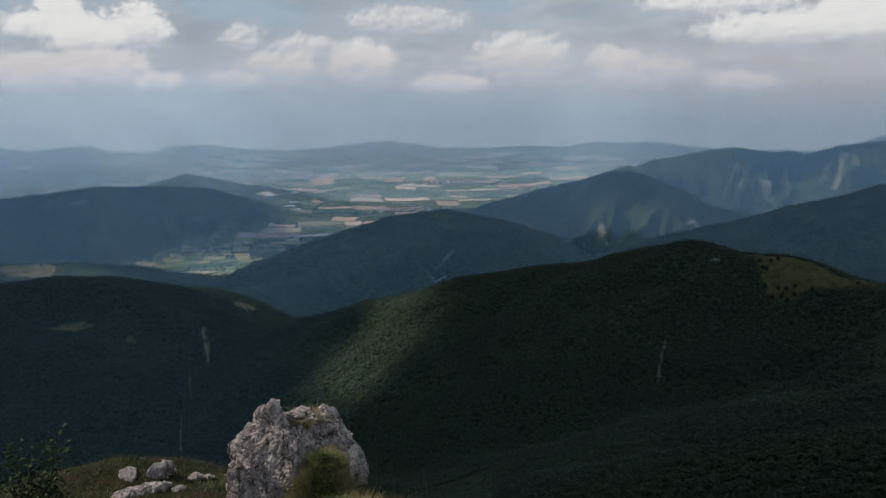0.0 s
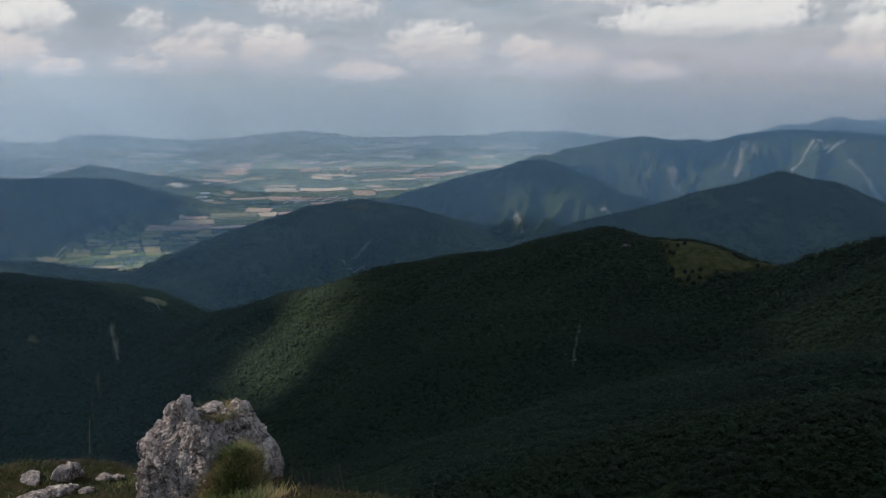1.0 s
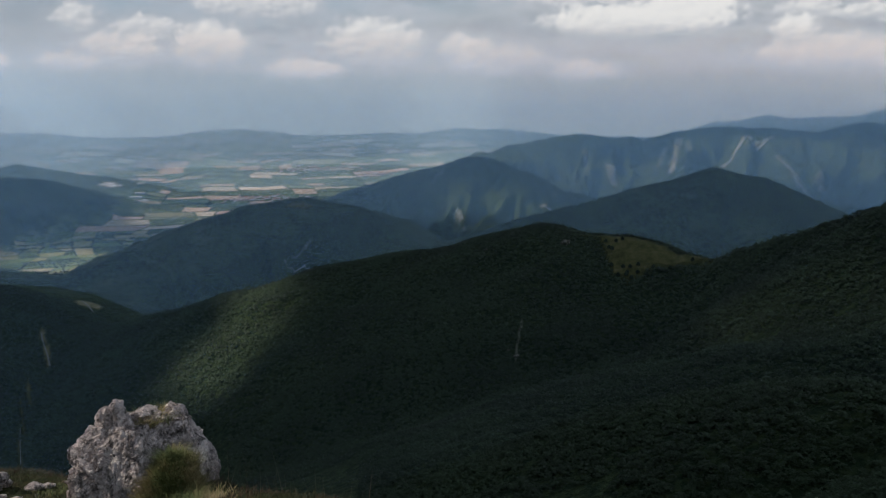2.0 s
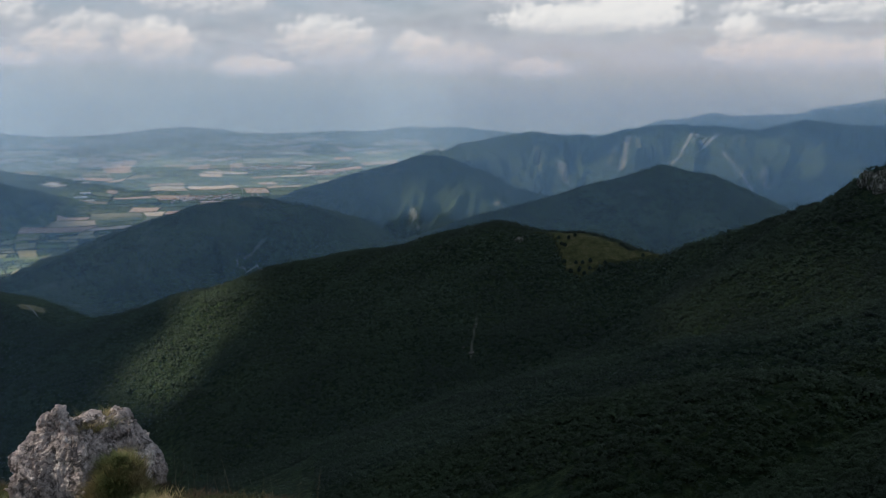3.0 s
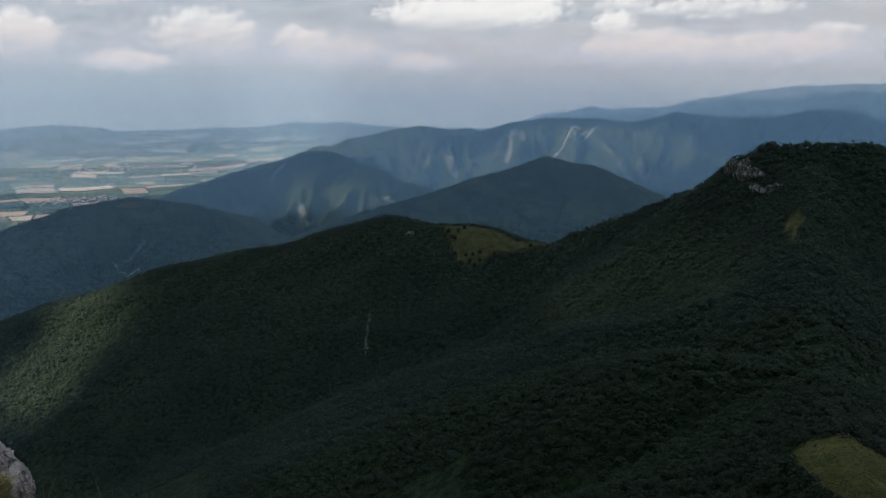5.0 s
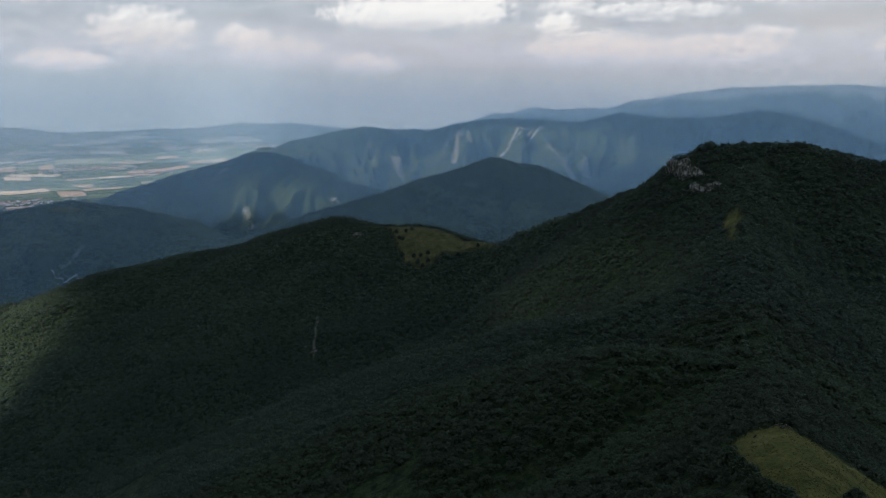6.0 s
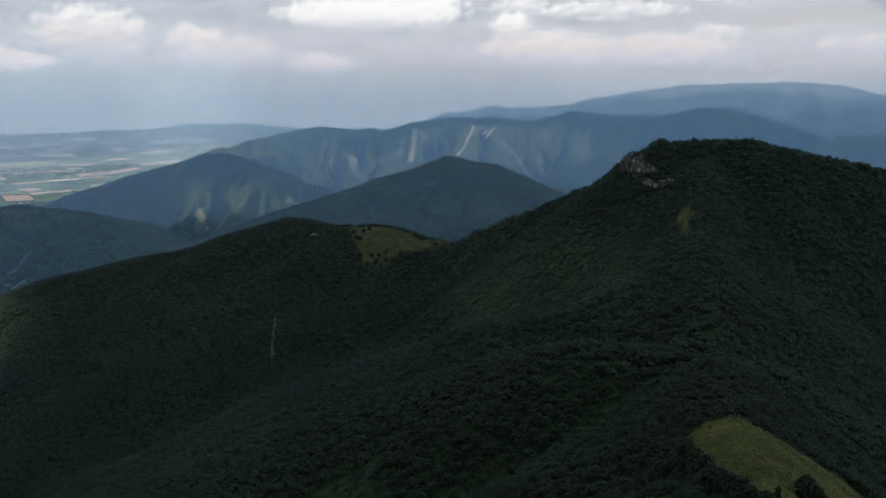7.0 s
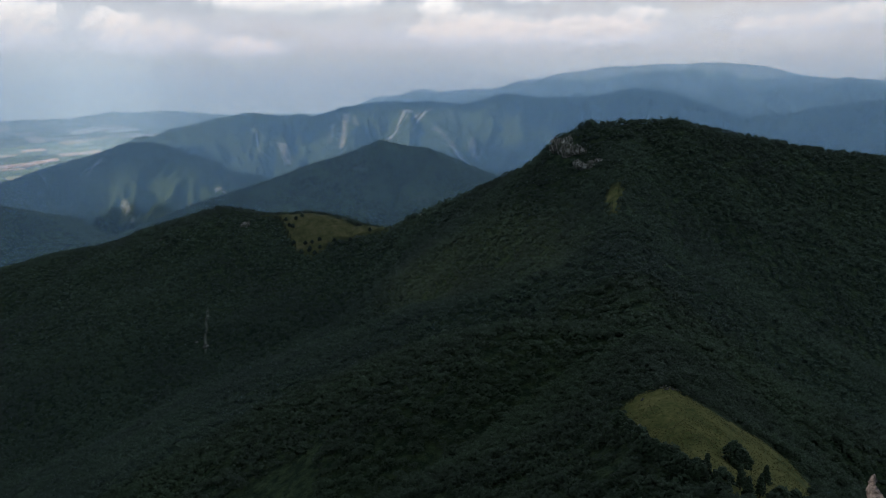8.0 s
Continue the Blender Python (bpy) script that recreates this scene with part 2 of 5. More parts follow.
# ridge lines: azimuth, distance, height angle or height; then the side slope and the roundness of the crest
RIDGES = [
    # the summit and the spine that leads to the next hill
    (absolute([(215, 900, -170), (210, 350, -60), (200, 60, -14), (190, 6, -4), (60, 6, -9), (60, 40, -40), (58, 130, -95)]), 0.95, 6),
    (absolute([(60, 40, -42), (58, 130, -93), (56, 190, -107), (52, 275, -116), (50, 450, -154), (48.5, 600, -146), (47.8, 760, -124), (48, 880, -88)]), 0.74, 12),
    # the hill with the cliff, and its flank down to the saddle
    (crest([(41.2, 985, -7.0), (42.9, 955, -4.85), (45, 945, -3.98)], 7), 2.2, 5),
    (crest([(45.5, 945, -3.95), (50.8, 930, -3.68), (54.6, 960, -4.45), (58.6, 1000, -5.2), (64.2, 1050, -5.8), (80, 1200, -8)], 7), 0.85, 18),
    (crest([(28.5, 1250, -11.6), (30.8, 1205, -11.44), (32.1, 1175, -10.75), (34.5, 1115, -9.75), (37, 1060, -8.8), (39, 1020, -7.85), (41, 985, -7.0)], 7), 0.95, 6),
    # the long wooded ridge
    (crest([(28.5, 1250, -11.58), (27.9, 1258, -11.54), (26.5, 1280, -11.04), (25.5, 1292, -10.5), (24.6, 1302, -10.36), (22.8, 1318, -10.42), (21, 1330, -10.35), (18.5, 1350, -9.75), (15.2, 1370, -10.5), (12.5, 1390, -11.4),
            (7.5, 1430, -12.0), (2.4, 1480, -12.8), (-3.6, 1540, -14.3), (-9.6, 1620, -15.5), (-14.5, 1700, -16.2), (-18, 1780, -17.8)], 7), 0.44, 40),
    # spurs on the shady side
    (crest([(46, 640, -13.5), (37.3, 640, -16.5), (30.9, 640, -19.2), (24.3, 660, -21.6), (14.5, 700, -25.5), (6.8, 740, -28.8), (-2, 800, -33)], 7), 0.50, 25),
    (crest([(49, 450, -18.2), (41.7, 450, -18.8), (33.2, 440, -23.4), (27, 440, -26.8), (17.8, 460, -30.2), (5, 500, -37)], 7), 0.50, 20),
    # rounded hill beyond the ridge
    (crest([(-20, 2250, -13.9), (-18.1, 2260, -13.2), (-14.9, 2290, -12.6), (-12, 2330, -11.3), (-9.5, 2350, -10.55), (-6.1, 2370, -9.2), (-3.5, 2390, -8.42), (0.1, 2400, -8.02),
            (3.6, 2350, -8.65), (6.2, 2280, -9.7), (8.1, 2200, -10.9), (9.4, 2120, -12)]), 0.42, 35, 0.13, 190),
    # tall cone
    (crest([(0, 2980, -9.0), (2, 2960, -8.15), (3.6, 2940, -7.55), (7, 2920, -6.55), (10.6, 2900, -5.75), (12.2, 2900, -5.22), (13.4, 2900, -5.12), (14.3, 2890, -5.3), (15.2, 2880, -5.75),
            (17, 2860, -6.76), (19, 2850, -7.4), (20.9, 2840, -7.8), (24, 2840, -8.8)]), 0.46, 16, 0.17, 150),
    # dark cone
    (crest([(14.5, 2150, -10.3), (16.8, 2190, -9.5), (19.4, 2220, -8.75), (21.9, 2240, -8.05), (24.4, 2260, -7.2), (26.9, 2280, -6.55), (29.8, 2300, -5.48),
            (31.8, 2300, -5.92), (33, 2290, -6.02), (34.6, 2270, -6.8), (36.6, 2250, -7.7), (38.5, 2240, -8.4), (43, 2200, -10.4)]), 0.46, 14, 0.10, 190),
    # mountain with the pale screes
    (crest([(10.5, 3500, -6.4), (13.5, 3560, -5.13), (15.5, 3600, -4.28), (18.8, 3640, -3.58), (20.4, 3650, -3.3), (22, 3650, -3.55), (23, 3660, -3.7), (24.1, 3660, -3.5), (24.9, 3660, -3.75),
            (27, 3660, -3.2), (30.7, 3660, -2.65), (33.2, 3670, -2.75), (36, 3680, -2.95), (39, 3680, -2.2), (41.2, 3690, -2.46), (44.7, 3700, -2.55),
            (48, 3700, -1.9), (49.8, 3700, -2.13), (51.9, 3720, -2.54), (53, 3740, -2.9), (55, 3760, -3.6), (58, 3780, -4.6)]), 0.46, 18, 0.48, 150),
    (crest([(22, 3350, -6.6), (19, 3300, -6.9), (16.5, 3250, -7.6)]), 0.40, 40, 0.22, 130),
    (crest([(27, 3640, -3.6), (26.2, 3350, -5.6), (25.5, 3150, -7.0)]), 0.46, 40, 0.22, 130),
    (crest([(33, 3660, -3.0), (34.5, 3350, -5.0), (36, 3100, -7.0)]), 0.46, 40, 0.22, 130),
    (crest([(39, 3680, -2.4), (40, 3400, -4.4), (41, 3150, -6.6)]), 0.46, 40, 0.22, 130),
    # far ranges
    (crest([(36, 4250, -3.6), (40, 4260, -3.0), (43.3, 4260, -2.8), (47.6, 4260, -1.95), (49.9, 4260, -2.4), (53.4, 4260, -3.1)]), 0.35, 60, 0.2, 240),
    (crest([(53, 4110, -3.1), (54.5, 4110, -2.75), (56.3, 4110, -2.35), (57.9, 4110, -2.25), (60, 4110, -2.9), (62, 4110, -3.6)]), 0.40, 40, 0.2, 220),
    (crest([(54, 3480, -5.2), (56, 3490, -4.5), (58, 3500, -3.65), (60.4, 3510, -3.0), (63.8, 3520, -2.45), (70, 3540, -2), (80, 3560, -2.4)]), 0.42, 40, 0.2, 220),
    (crest([(50.5, 4440, -3.2), (51.5, 4440, -2.8), (54.4, 4440, -2.3), (56.5, 4440, -1.85), (57.4, 4440, -1.4), (57.9, 4440, -1.2), (58.6, 4440, -1.5), (60, 4440, -1.42), (61.5, 4440, -1.12), (63.7, 4440, -1.3), (80, 4440, -2)]), 0.42, 20, 0.2, 220),
    (crest([(26, 4650, -3.6), (28.1, 4700, -3.04), (30.2, 4720, -2.36), (31.4, 4720, -2.36), (33.1, 4720, -1.82), (34.3, 4720, -2.0), (38.4, 4720, -1.85), (40.8, 4740, -1.22), (43.2, 4750, -0.84),
            (46.4, 4760, -0.39), (50.2, 4760, -0.19), (53.9, 4760, -0.21), (56.1, 4760, -0.38), (58.5, 4760, -0.97), (63.7, 4760, -1.6), (80, 4760, -2.4)]), 0.35, 60, 0.2, 260),
    (crest([(-40, 4700, -3.2), (-29.6, 4700, -2.93), (-27.7, 4700, -3.2), (-24.7, 4700, -2.95), (-23, 4700, -3.4), (-20.4, 4700, -3.5), (-18.9, 4680, -3.05), (-16.3, 4680, -3.15), (-11.6, 4680, -3.7),
            (-9.2, 4680, -3.44), (-6.7, 4640, -3.2), (-3.9, 4640, -3.02), (-1.8, 4680, -3.25)]), 0.48, 60),
    (crest([(-1.8, 4690, -3.35), (0.7, 4720, -3.65), (3.2, 4740, -3.55), (6.1, 4740, -3.4), (9, 4740, -3.38), (11.4, 4740, -3.05), (15.3, 4740, -3.1), (18.4, 4740, -3.4), (22, 4740, -3.7)]), 0.48, 60),
    (crest([(-12, 4380, -4.4), (-9, 4400, -4.15), (-6, 4420, -4.1), (-3, 4420, -4.4)]), 0.48, 60),
    (crest([(-36, 4250, -4.4), (-30, 4280, -4.5), (-26.5, 4300, -4.2), (-23, 4320, -4.5), (-19, 4330, -4.6), (-15, 4330, -4.9)]), 0.40, 60),
    # broad hill on the left and the knoll behind it
    (crest([(-42, 3050, -6.4), (-30, 3080, -6.16), (-27.3, 3090, -5.96), (-23.9, 3110, -5.69), (-19.5, 3250, -5.9), (-16.5, 3350, -6.22), (-14.2, 3420, -6.9), (-12.4, 3450, -7.5), (-11.7, 3430, -8.2)]), 0.74, 70, 0.22, 210),
    (crest([(-22, 3720, -5.9), (-20, 3720, -5.45), (-18.3, 3720, -5.05), (-16.4, 3710, -5.5), (-14.1, 3700, -6.02), (-11.8, 3690, -6.35), (-10, 3680, -6.6)]), 0.45, 35),
    # low hill in the valley
    (crest([(-45, 1850, -11.4), (-34, 1870, -11.6), (-30.5, 1880, -11.7), (-27.8, 1890, -11.65), (-24.4, 1900, -11.9), (-21.9, 1910, -12.45), (-18.9, 1930, -13.7), (-16.2, 1950, -14.9), (-14.6, 1960, -15.7)]), 0.36, 50),
    (crest([(-36, 2280, -9.6), (-30, 2300, -10.4), (-26.5, 2310, -10.6), (-23, 2330, -11.2), (-20.5, 2340, -12)]), 0.33, 40),
]
FLOOR_R = (0, 900, 1700, 2200, 2700, 3400, 4000, 4500, 5000)
FLOOR_Z = (-600, -600, -568, -560, -546, -492, -415, -335, -300)


def ridge_height(x, y, points, slope, round_, spur=0.0, pace=180.0):
    """A crest with falling sides; spur: how deep ravines cut the sides, pace: how far apart they run."""
    best = np.full(x.shape, -9999.0)
    away, along, gone = np.full(x.shape, 1e6), np.zeros(x.shape), 0.0
    for (ax, ay, az), (bx, by, bz) in zip(points[:-1], points[1:]):
        ux, uy = bx - ax, by - ay
        long = math.hypot(ux, uy)
        s = np.clip(((x - ax) * ux + (y - ay) * uy) / long ** 2, 0, 1)
        d = np.hypot(x - ax - s * ux, y - ay - s * uy)
        h = az + (bz - az) * s - slope * d * d / (d + round_)
        best = np.maximum(best, h)
        along = np.where(d < away, gone + s * long, along)
        away = np.minimum(away, d)
        gone += long
    if spur:
        bend = fbm(x, y, 320, 3, 91) * 0.9
        fold = np.abs(fbm(along / pace * 1.5 + bend, away / pace * 0.5, 1.0, 4, 93)) * 3.0
        best = best + spur * (0.45 - np.clip(fold, 0, 1.3)) * np.clip(away - 12, 0, 240)
    return best, away


def land(x, y):
    """Height of the ground and the distance to the nearest crest."""
    x, y = np.asarray(x, float), np.asarray(y, float)
    r = np.hypot(x, y)
    floor = np.interp(r, FLOOR_R, FLOOR_Z)
    heights, near = [floor], np.full(x.shape, 1e6)
    for points, *form in RIDGES:
        h, d = ridge_height(x, y, points, *form)
        heights.append(h)
        near = np.minimum(near, np.where(h > floor - 40, d, 1e6))
    heights = np.stack(heights)
    k = np.clip(r * 0.006, 0.6, 8.0)
    top = heights.max(0)
    h = top + k * np.log(np.exp((heights - top) / k).sum(0)) - k * 0.15
    lift = np.clip(top - floor, 0, 400)
    off = np.clip(near / 120, 0, 1) * np.clip(lift / 60, 0, 1)
    gully = np.abs(fbm(x, y, 260, 4, 5)) * 2 - 0.5
    h = h - gully * (20 - 8 * np.clip((r - 1800) / 500, 0, 1) + 8 * np.clip((r - 2900) / 300, 0, 1)) * off * np.clip(r / 500, 0, 1)
    h = h + fbm(x, y, 90, 3, 9) * 5 * off * np.clip(r / 300, 0, 1) + fbm(x, y, 30, 3, 11) * np.clip((r - 60) / 400, 0, 1) * np.clip((lift - 12) / 40, 0, 1) * 2.2
    h = h + fbm(x, y, 150, 4, 13) * np.clip((r - 2000) / 1500, 0, 1) * np.clip((lift - 20) / 40, 0, 1) * 8
    # the summit: a short grassy slope with a broken edge
    a = np.degrees(np.arctan2(x, y))
    edge = np.interp(a, (-180, -60, -40, -24, -16, -10, -4, 2, 10, 30, 80, 180), (5, 7.6, 7.8, 7.7, 7.3, 6.7, 5.5, 4.9, 4.4, 4.0, 3.8, 5))
    edge = edge + fbm(x, y, 1.6, 3, 21) * 0.5
    brow = -0.245 * r + fbm(x, y, 2.2, 3, 23) * 0.13 + fbm(x, y, 0.5, 3, 25) * 0.05
    brow = brow + 0.27 * np.exp(-((x + 3.2) ** 2 + (y - 6.9) ** 2) / 0.95) - 0.10 * np.exp(-((x + 2.3) ** 2 + (y - 7.1) ** 2) / 0.4)
    out = np.clip(r - edge, 0, None)
    brow = brow - 1.25 * out * out / (out + 0.5)
    h = np.where(r < 45, np.maximum(brow, h), h)
    return h, near, lift


def spot(x, y, az, r, half_az, half_r, seed, rough=0.35):
    """1 inside a ragged patch, 0 outside."""
    a, q = np.degrees(np.arctan2(x, y)), np.hypot(x, y)
    d = np.hypot((a - az) / half_az, (q - r) / half_r) + fbm(x, y, r * half_az * RAD * 0.8, 3, seed) * rough
    return np.clip((1.0 - d) / 0.12 + 0.5, 0, 1)


# open patches in the woods: azimuth, distance, half widths
MEADOWS = [(47.1, 768, 0.75, 22, 2), (47.2, 735, 0.35, 26, 3)]
# the edge of the lower meadow: azimuth, distance
LOWER = [(51.3, 283), (52.6, 284), (54.2, 277), (56.0, 280), (58.2, 287), (60.7, 288), (62.6, 268), (61.4, 214), (58.5, 196), (54.0, 204), (53.2, 221), (50.4, 234), (48.0, 271), (49.6, 277)]


def inside(x, y, edge):
    """1 within a closed outline given in azimuth and distance."""
    px, py = [r * math.sin(a * RAD) for a, r in edge], [r * math.cos(a * RAD) for a, r in edge]
    odd = np.zeros(np.shape(x), bool)
    for k in range(len(edge)):
        ax, ay, bx, by = px[k - 1], py[k - 1], px[k], py[k]
        odd ^= ((ay > y) != (by > y)) & (x < (bx - ax) * (y - ay) / (by - ay + 1e-9) + ax)
    return odd.astype(float)


def meadow_mask(x, y):
    m = np.zeros(np.shape(x))
    for az, r, ha, hr, seed in MEADOWS:
        m = np.maximum(m, spot(x, y, az, r, ha, hr, seed, 0.25))
    m = np.maximum(m, inside(x + fbm(x, y, 14, 3, 6) * 3.5, y + fbm(x, y, 14, 3, 7) * 3.5, LOWER))
    # the grassy saddle, from the crest down
    a, r = np.degrees(np.arctan2(x, y)), np.hypot(x, y)
    a = a + fbm(x, y, 40, 3, 71) * 0.3
    low = np.interp(a, (20.5, 20.8, 22.3, 22.7, 23.4, 24.5, 25.6, 27, 29, 30.9), (1345, 1318, 1306, 1262, 1206, 1178, 1204, 1212, 1216, 1205)) + fbm(x, y, 30, 3, 73) * 14
    top = np.interp(a, (20.5, 22.4, 24.7, 26.5, 28.5, 31), (1336, 1322, 1304, 1282, 1252, 1204))
    side = np.clip((a - 20.6) / 0.15, 0, 1) * np.clip((31.0 - a) / 0.2, 0, 1)
    m = np.maximum(m, np.clip((r - low) / 6, 0, 1) * np.clip((top + 4 - r) / 6, 0, 1) * side)
    for az, q, ha, hr in ROADS_CLEAR:
        m = np.maximum(m, spot(x, y, az, q, ha, hr, 77, 0.2))
    return m


def farm_mask(x, y, lift):
    """1 on the farmed floor of the valley and the plain."""
    deg, r, rag = np.degrees(np.arctan2(x, y)), np.hypot(x, y), fbm(x, y, 300, 4, 31)
    return np.clip((26 - lift + rag * 18) / 8, 0, 1) * np.clip((r - 2330 + rag * 200) / 60, 0, 1) * np.clip((24 - deg) / 2, 0, 1) * np.clip((deg + 60) / 2, 0, 1)


# narrow clearings along the forest roads
ROADS_CLEAR = [(-17.9, 1690, 0.2, 30), (-17.75, 1620, 0.2, 48), (-19.1, 1495, 0.12, 50), (-19.7, 1420, 0.13, 60), (-20.05, 1310, 0.13, 70), (-26.6, 1712, 1.5, 16), (-22.9, 1665, 0.45, 9), (-14.9, 1885, 0.8, 26)]

# ================= materials =================
def shader(name, rough=0.9, spec=0.2):
    m = bpy.data.materials.new(name)
    m.use_nodes = True
    n = Nodes(m.node_tree)
    b = m.node_tree.nodes["Principled BSDF"]
    b.inputs["Roughness"].default_value, b.inputs["Specular IOR Level"].default_value = rough, spec
    co = n.add("ShaderNodeTexCoord").outputs["Object"]
    return m, n, b, co


def bump(n, b, height, distance, strength=1.0):
    bp = n.add("ShaderNodeBump", Height=height, Distance=distance, Strength=strength)
    n.set(b.inputs["Normal"], bp.outputs[0])


def scaled(n, co, x, y, z, turn=0.0):
    return n.add("ShaderNodeMapping", Vector=co, Scale=(x, y, z), Rotation=(0, 0, radians(turn))).outputs[0]


def ground_material():
    m, n, b, co = shader("land", 0.95, 0.1)

    def attr(name):
        k = n.add("ShaderNodeAttribute")
        k.attribute_name = name
        return k.outputs["Fac"]

    crowns = n.noise(co, 0.14, 4, 0.6)
    stands = n.noise(co, 0.006, 5, 0.6)
    wood = n.mix(n.span(crowns, 0.35, 0.65), (0.014, 0.026, 0.013, 1), (0.040, 0.058, 0.025, 1))
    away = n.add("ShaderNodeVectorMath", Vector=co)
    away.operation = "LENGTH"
    # patches of the wood colour are lightened beyond about 1900 m
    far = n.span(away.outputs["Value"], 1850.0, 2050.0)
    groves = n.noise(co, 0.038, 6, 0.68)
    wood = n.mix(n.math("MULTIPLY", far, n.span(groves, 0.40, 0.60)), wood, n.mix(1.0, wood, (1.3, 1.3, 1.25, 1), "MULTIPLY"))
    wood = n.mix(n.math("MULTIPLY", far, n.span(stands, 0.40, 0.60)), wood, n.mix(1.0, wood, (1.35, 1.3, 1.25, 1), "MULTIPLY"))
    # lightened in patches once more beyond about 2900 m
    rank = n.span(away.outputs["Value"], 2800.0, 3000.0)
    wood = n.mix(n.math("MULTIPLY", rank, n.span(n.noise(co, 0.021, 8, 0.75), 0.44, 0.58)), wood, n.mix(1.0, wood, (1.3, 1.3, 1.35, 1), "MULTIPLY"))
    # grey-green glade patches, coloured in only beyond about 1900 m
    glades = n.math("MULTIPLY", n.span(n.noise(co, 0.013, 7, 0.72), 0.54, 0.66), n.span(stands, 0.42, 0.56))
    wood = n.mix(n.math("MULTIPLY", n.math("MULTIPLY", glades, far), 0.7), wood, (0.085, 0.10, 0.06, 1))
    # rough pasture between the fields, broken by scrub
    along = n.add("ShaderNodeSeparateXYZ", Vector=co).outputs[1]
    crop = n.ramp(n.noise(scaled(n, co, 1, 0.6, 0, 5), 0.012, 6, 0.7), (0.36, (0.045, 0.075, 0.028)), (0.5, (0.09, 0.125, 0.045)), (0.64, (0.17, 0.185, 0.085)))
    crop = n.mix(n.span(n.noise(co, 0.03, 4, 0.6), 0.55, 0.62), crop, wood)
    streak = n.noise(co, 0.55, 9, 0.76)
    grass = n.ramp(n.math("ADD", n.math("MULTIPLY", streak, 0.6), n.math("MULTIPLY", n.noise(co, 0.07, 5, 0.6), 0.4)), (0.38, (0.034, 0.044, 0.012)), (0.46, (0.066, 0.072, 0.019)), (0.54, (0.105, 0.100, 0.030)), (0.64, (0.17, 0.145, 0.058)))
    # grass from 900 m out, the saddle's, is darker and less yellow
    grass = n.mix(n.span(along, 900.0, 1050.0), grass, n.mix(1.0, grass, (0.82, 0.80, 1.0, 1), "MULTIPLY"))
    hay = n.ramp(n.noise(co, 0.03, 6, 0.7), (0.32, (0.075, 0.085, 0.035)), (0.5, (0.155, 0.14, 0.075)), (0.7, (0.25, 0.21, 0.13)))
    grass = n.mix(n.math("MULTIPLY", n.span(along, 1350.0, 1600.0), n.span(along, 2330.0, 2290.0)), grass, hay)
    tuft = n.ramp(n.noise(co, 9.0, 6, 0.7), (0.32, (0.014, 0.020, 0.006)), (0.5, (0.029, 0.031, 0.009)), (0.7, (0.050, 0.034, 0.017)))
    stone = n.ramp(n.noise(co, 0.05, 6, 0.7), (0.3, (0.20, 0.20, 0.16)), (0.55, (0.42, 0.39, 0.34)), (0.8, (0.66, 0.62, 0.56)))
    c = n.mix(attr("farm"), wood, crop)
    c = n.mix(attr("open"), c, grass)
    c = n.mix(attr("summit"), c, tuft)
    stone = n.mix(n.span(attr("bare"), 0.75, 0.95), stone, n.mix(0.6, stone, (0.80, 0.76, 0.70, 1)))
    c = n.mix(attr("bare"), c, stone)
    n.set(b.inputs["Base Color"], c)
    rough = n.math("MULTIPLY", crowns, n.math("SUBTRACT", 1.0, n.math("MAXIMUM", attr("farm"), n.math("MAXIMUM", attr("open"), attr("summit")))))
    folds = n.math("MULTIPLY", n.noise(co, 0.03, 8, 0.75), n.span(away.outputs["Value"], 2550.0, 3100.0, 0.6, 5.0))
    bump(n, b, n.math("ADD", rough, n.math("MULTIPLY", folds, n.math("SUBTRACT", 1.0, n.math("MAXIMUM", attr("summit"), attr("open"))))), 7.0)
    return m


def leaf_material(name, dark, light, size=0.5):
    m, n, b, co = shader(name, 0.75, 0.25)
    isl = n.add("ShaderNodeNewGeometry").outputs["Random Per Island"]
    stand = n.span(n.noise(co, 0.008, 4, 0.6), 0.35, 0.65)
    v = n.math("ADD", n.math("MULTIPLY", isl, 0.4), n.math("MULTIPLY", stand, 0.5))
    fine = n.noise(co, size, 4, 0.7)
    c = n.mix(n.math("MULTIPLY", n.math("ADD", v, n.math("MULTIPLY", n.math("SUBTRACT", fine, 0.5), 0.8)), 1.0), (*dark, 1), (*light, 1))
    n.set(b.inputs["Base Color"], c)
    bump(n, b, fine, 0.25 / size)
    return m


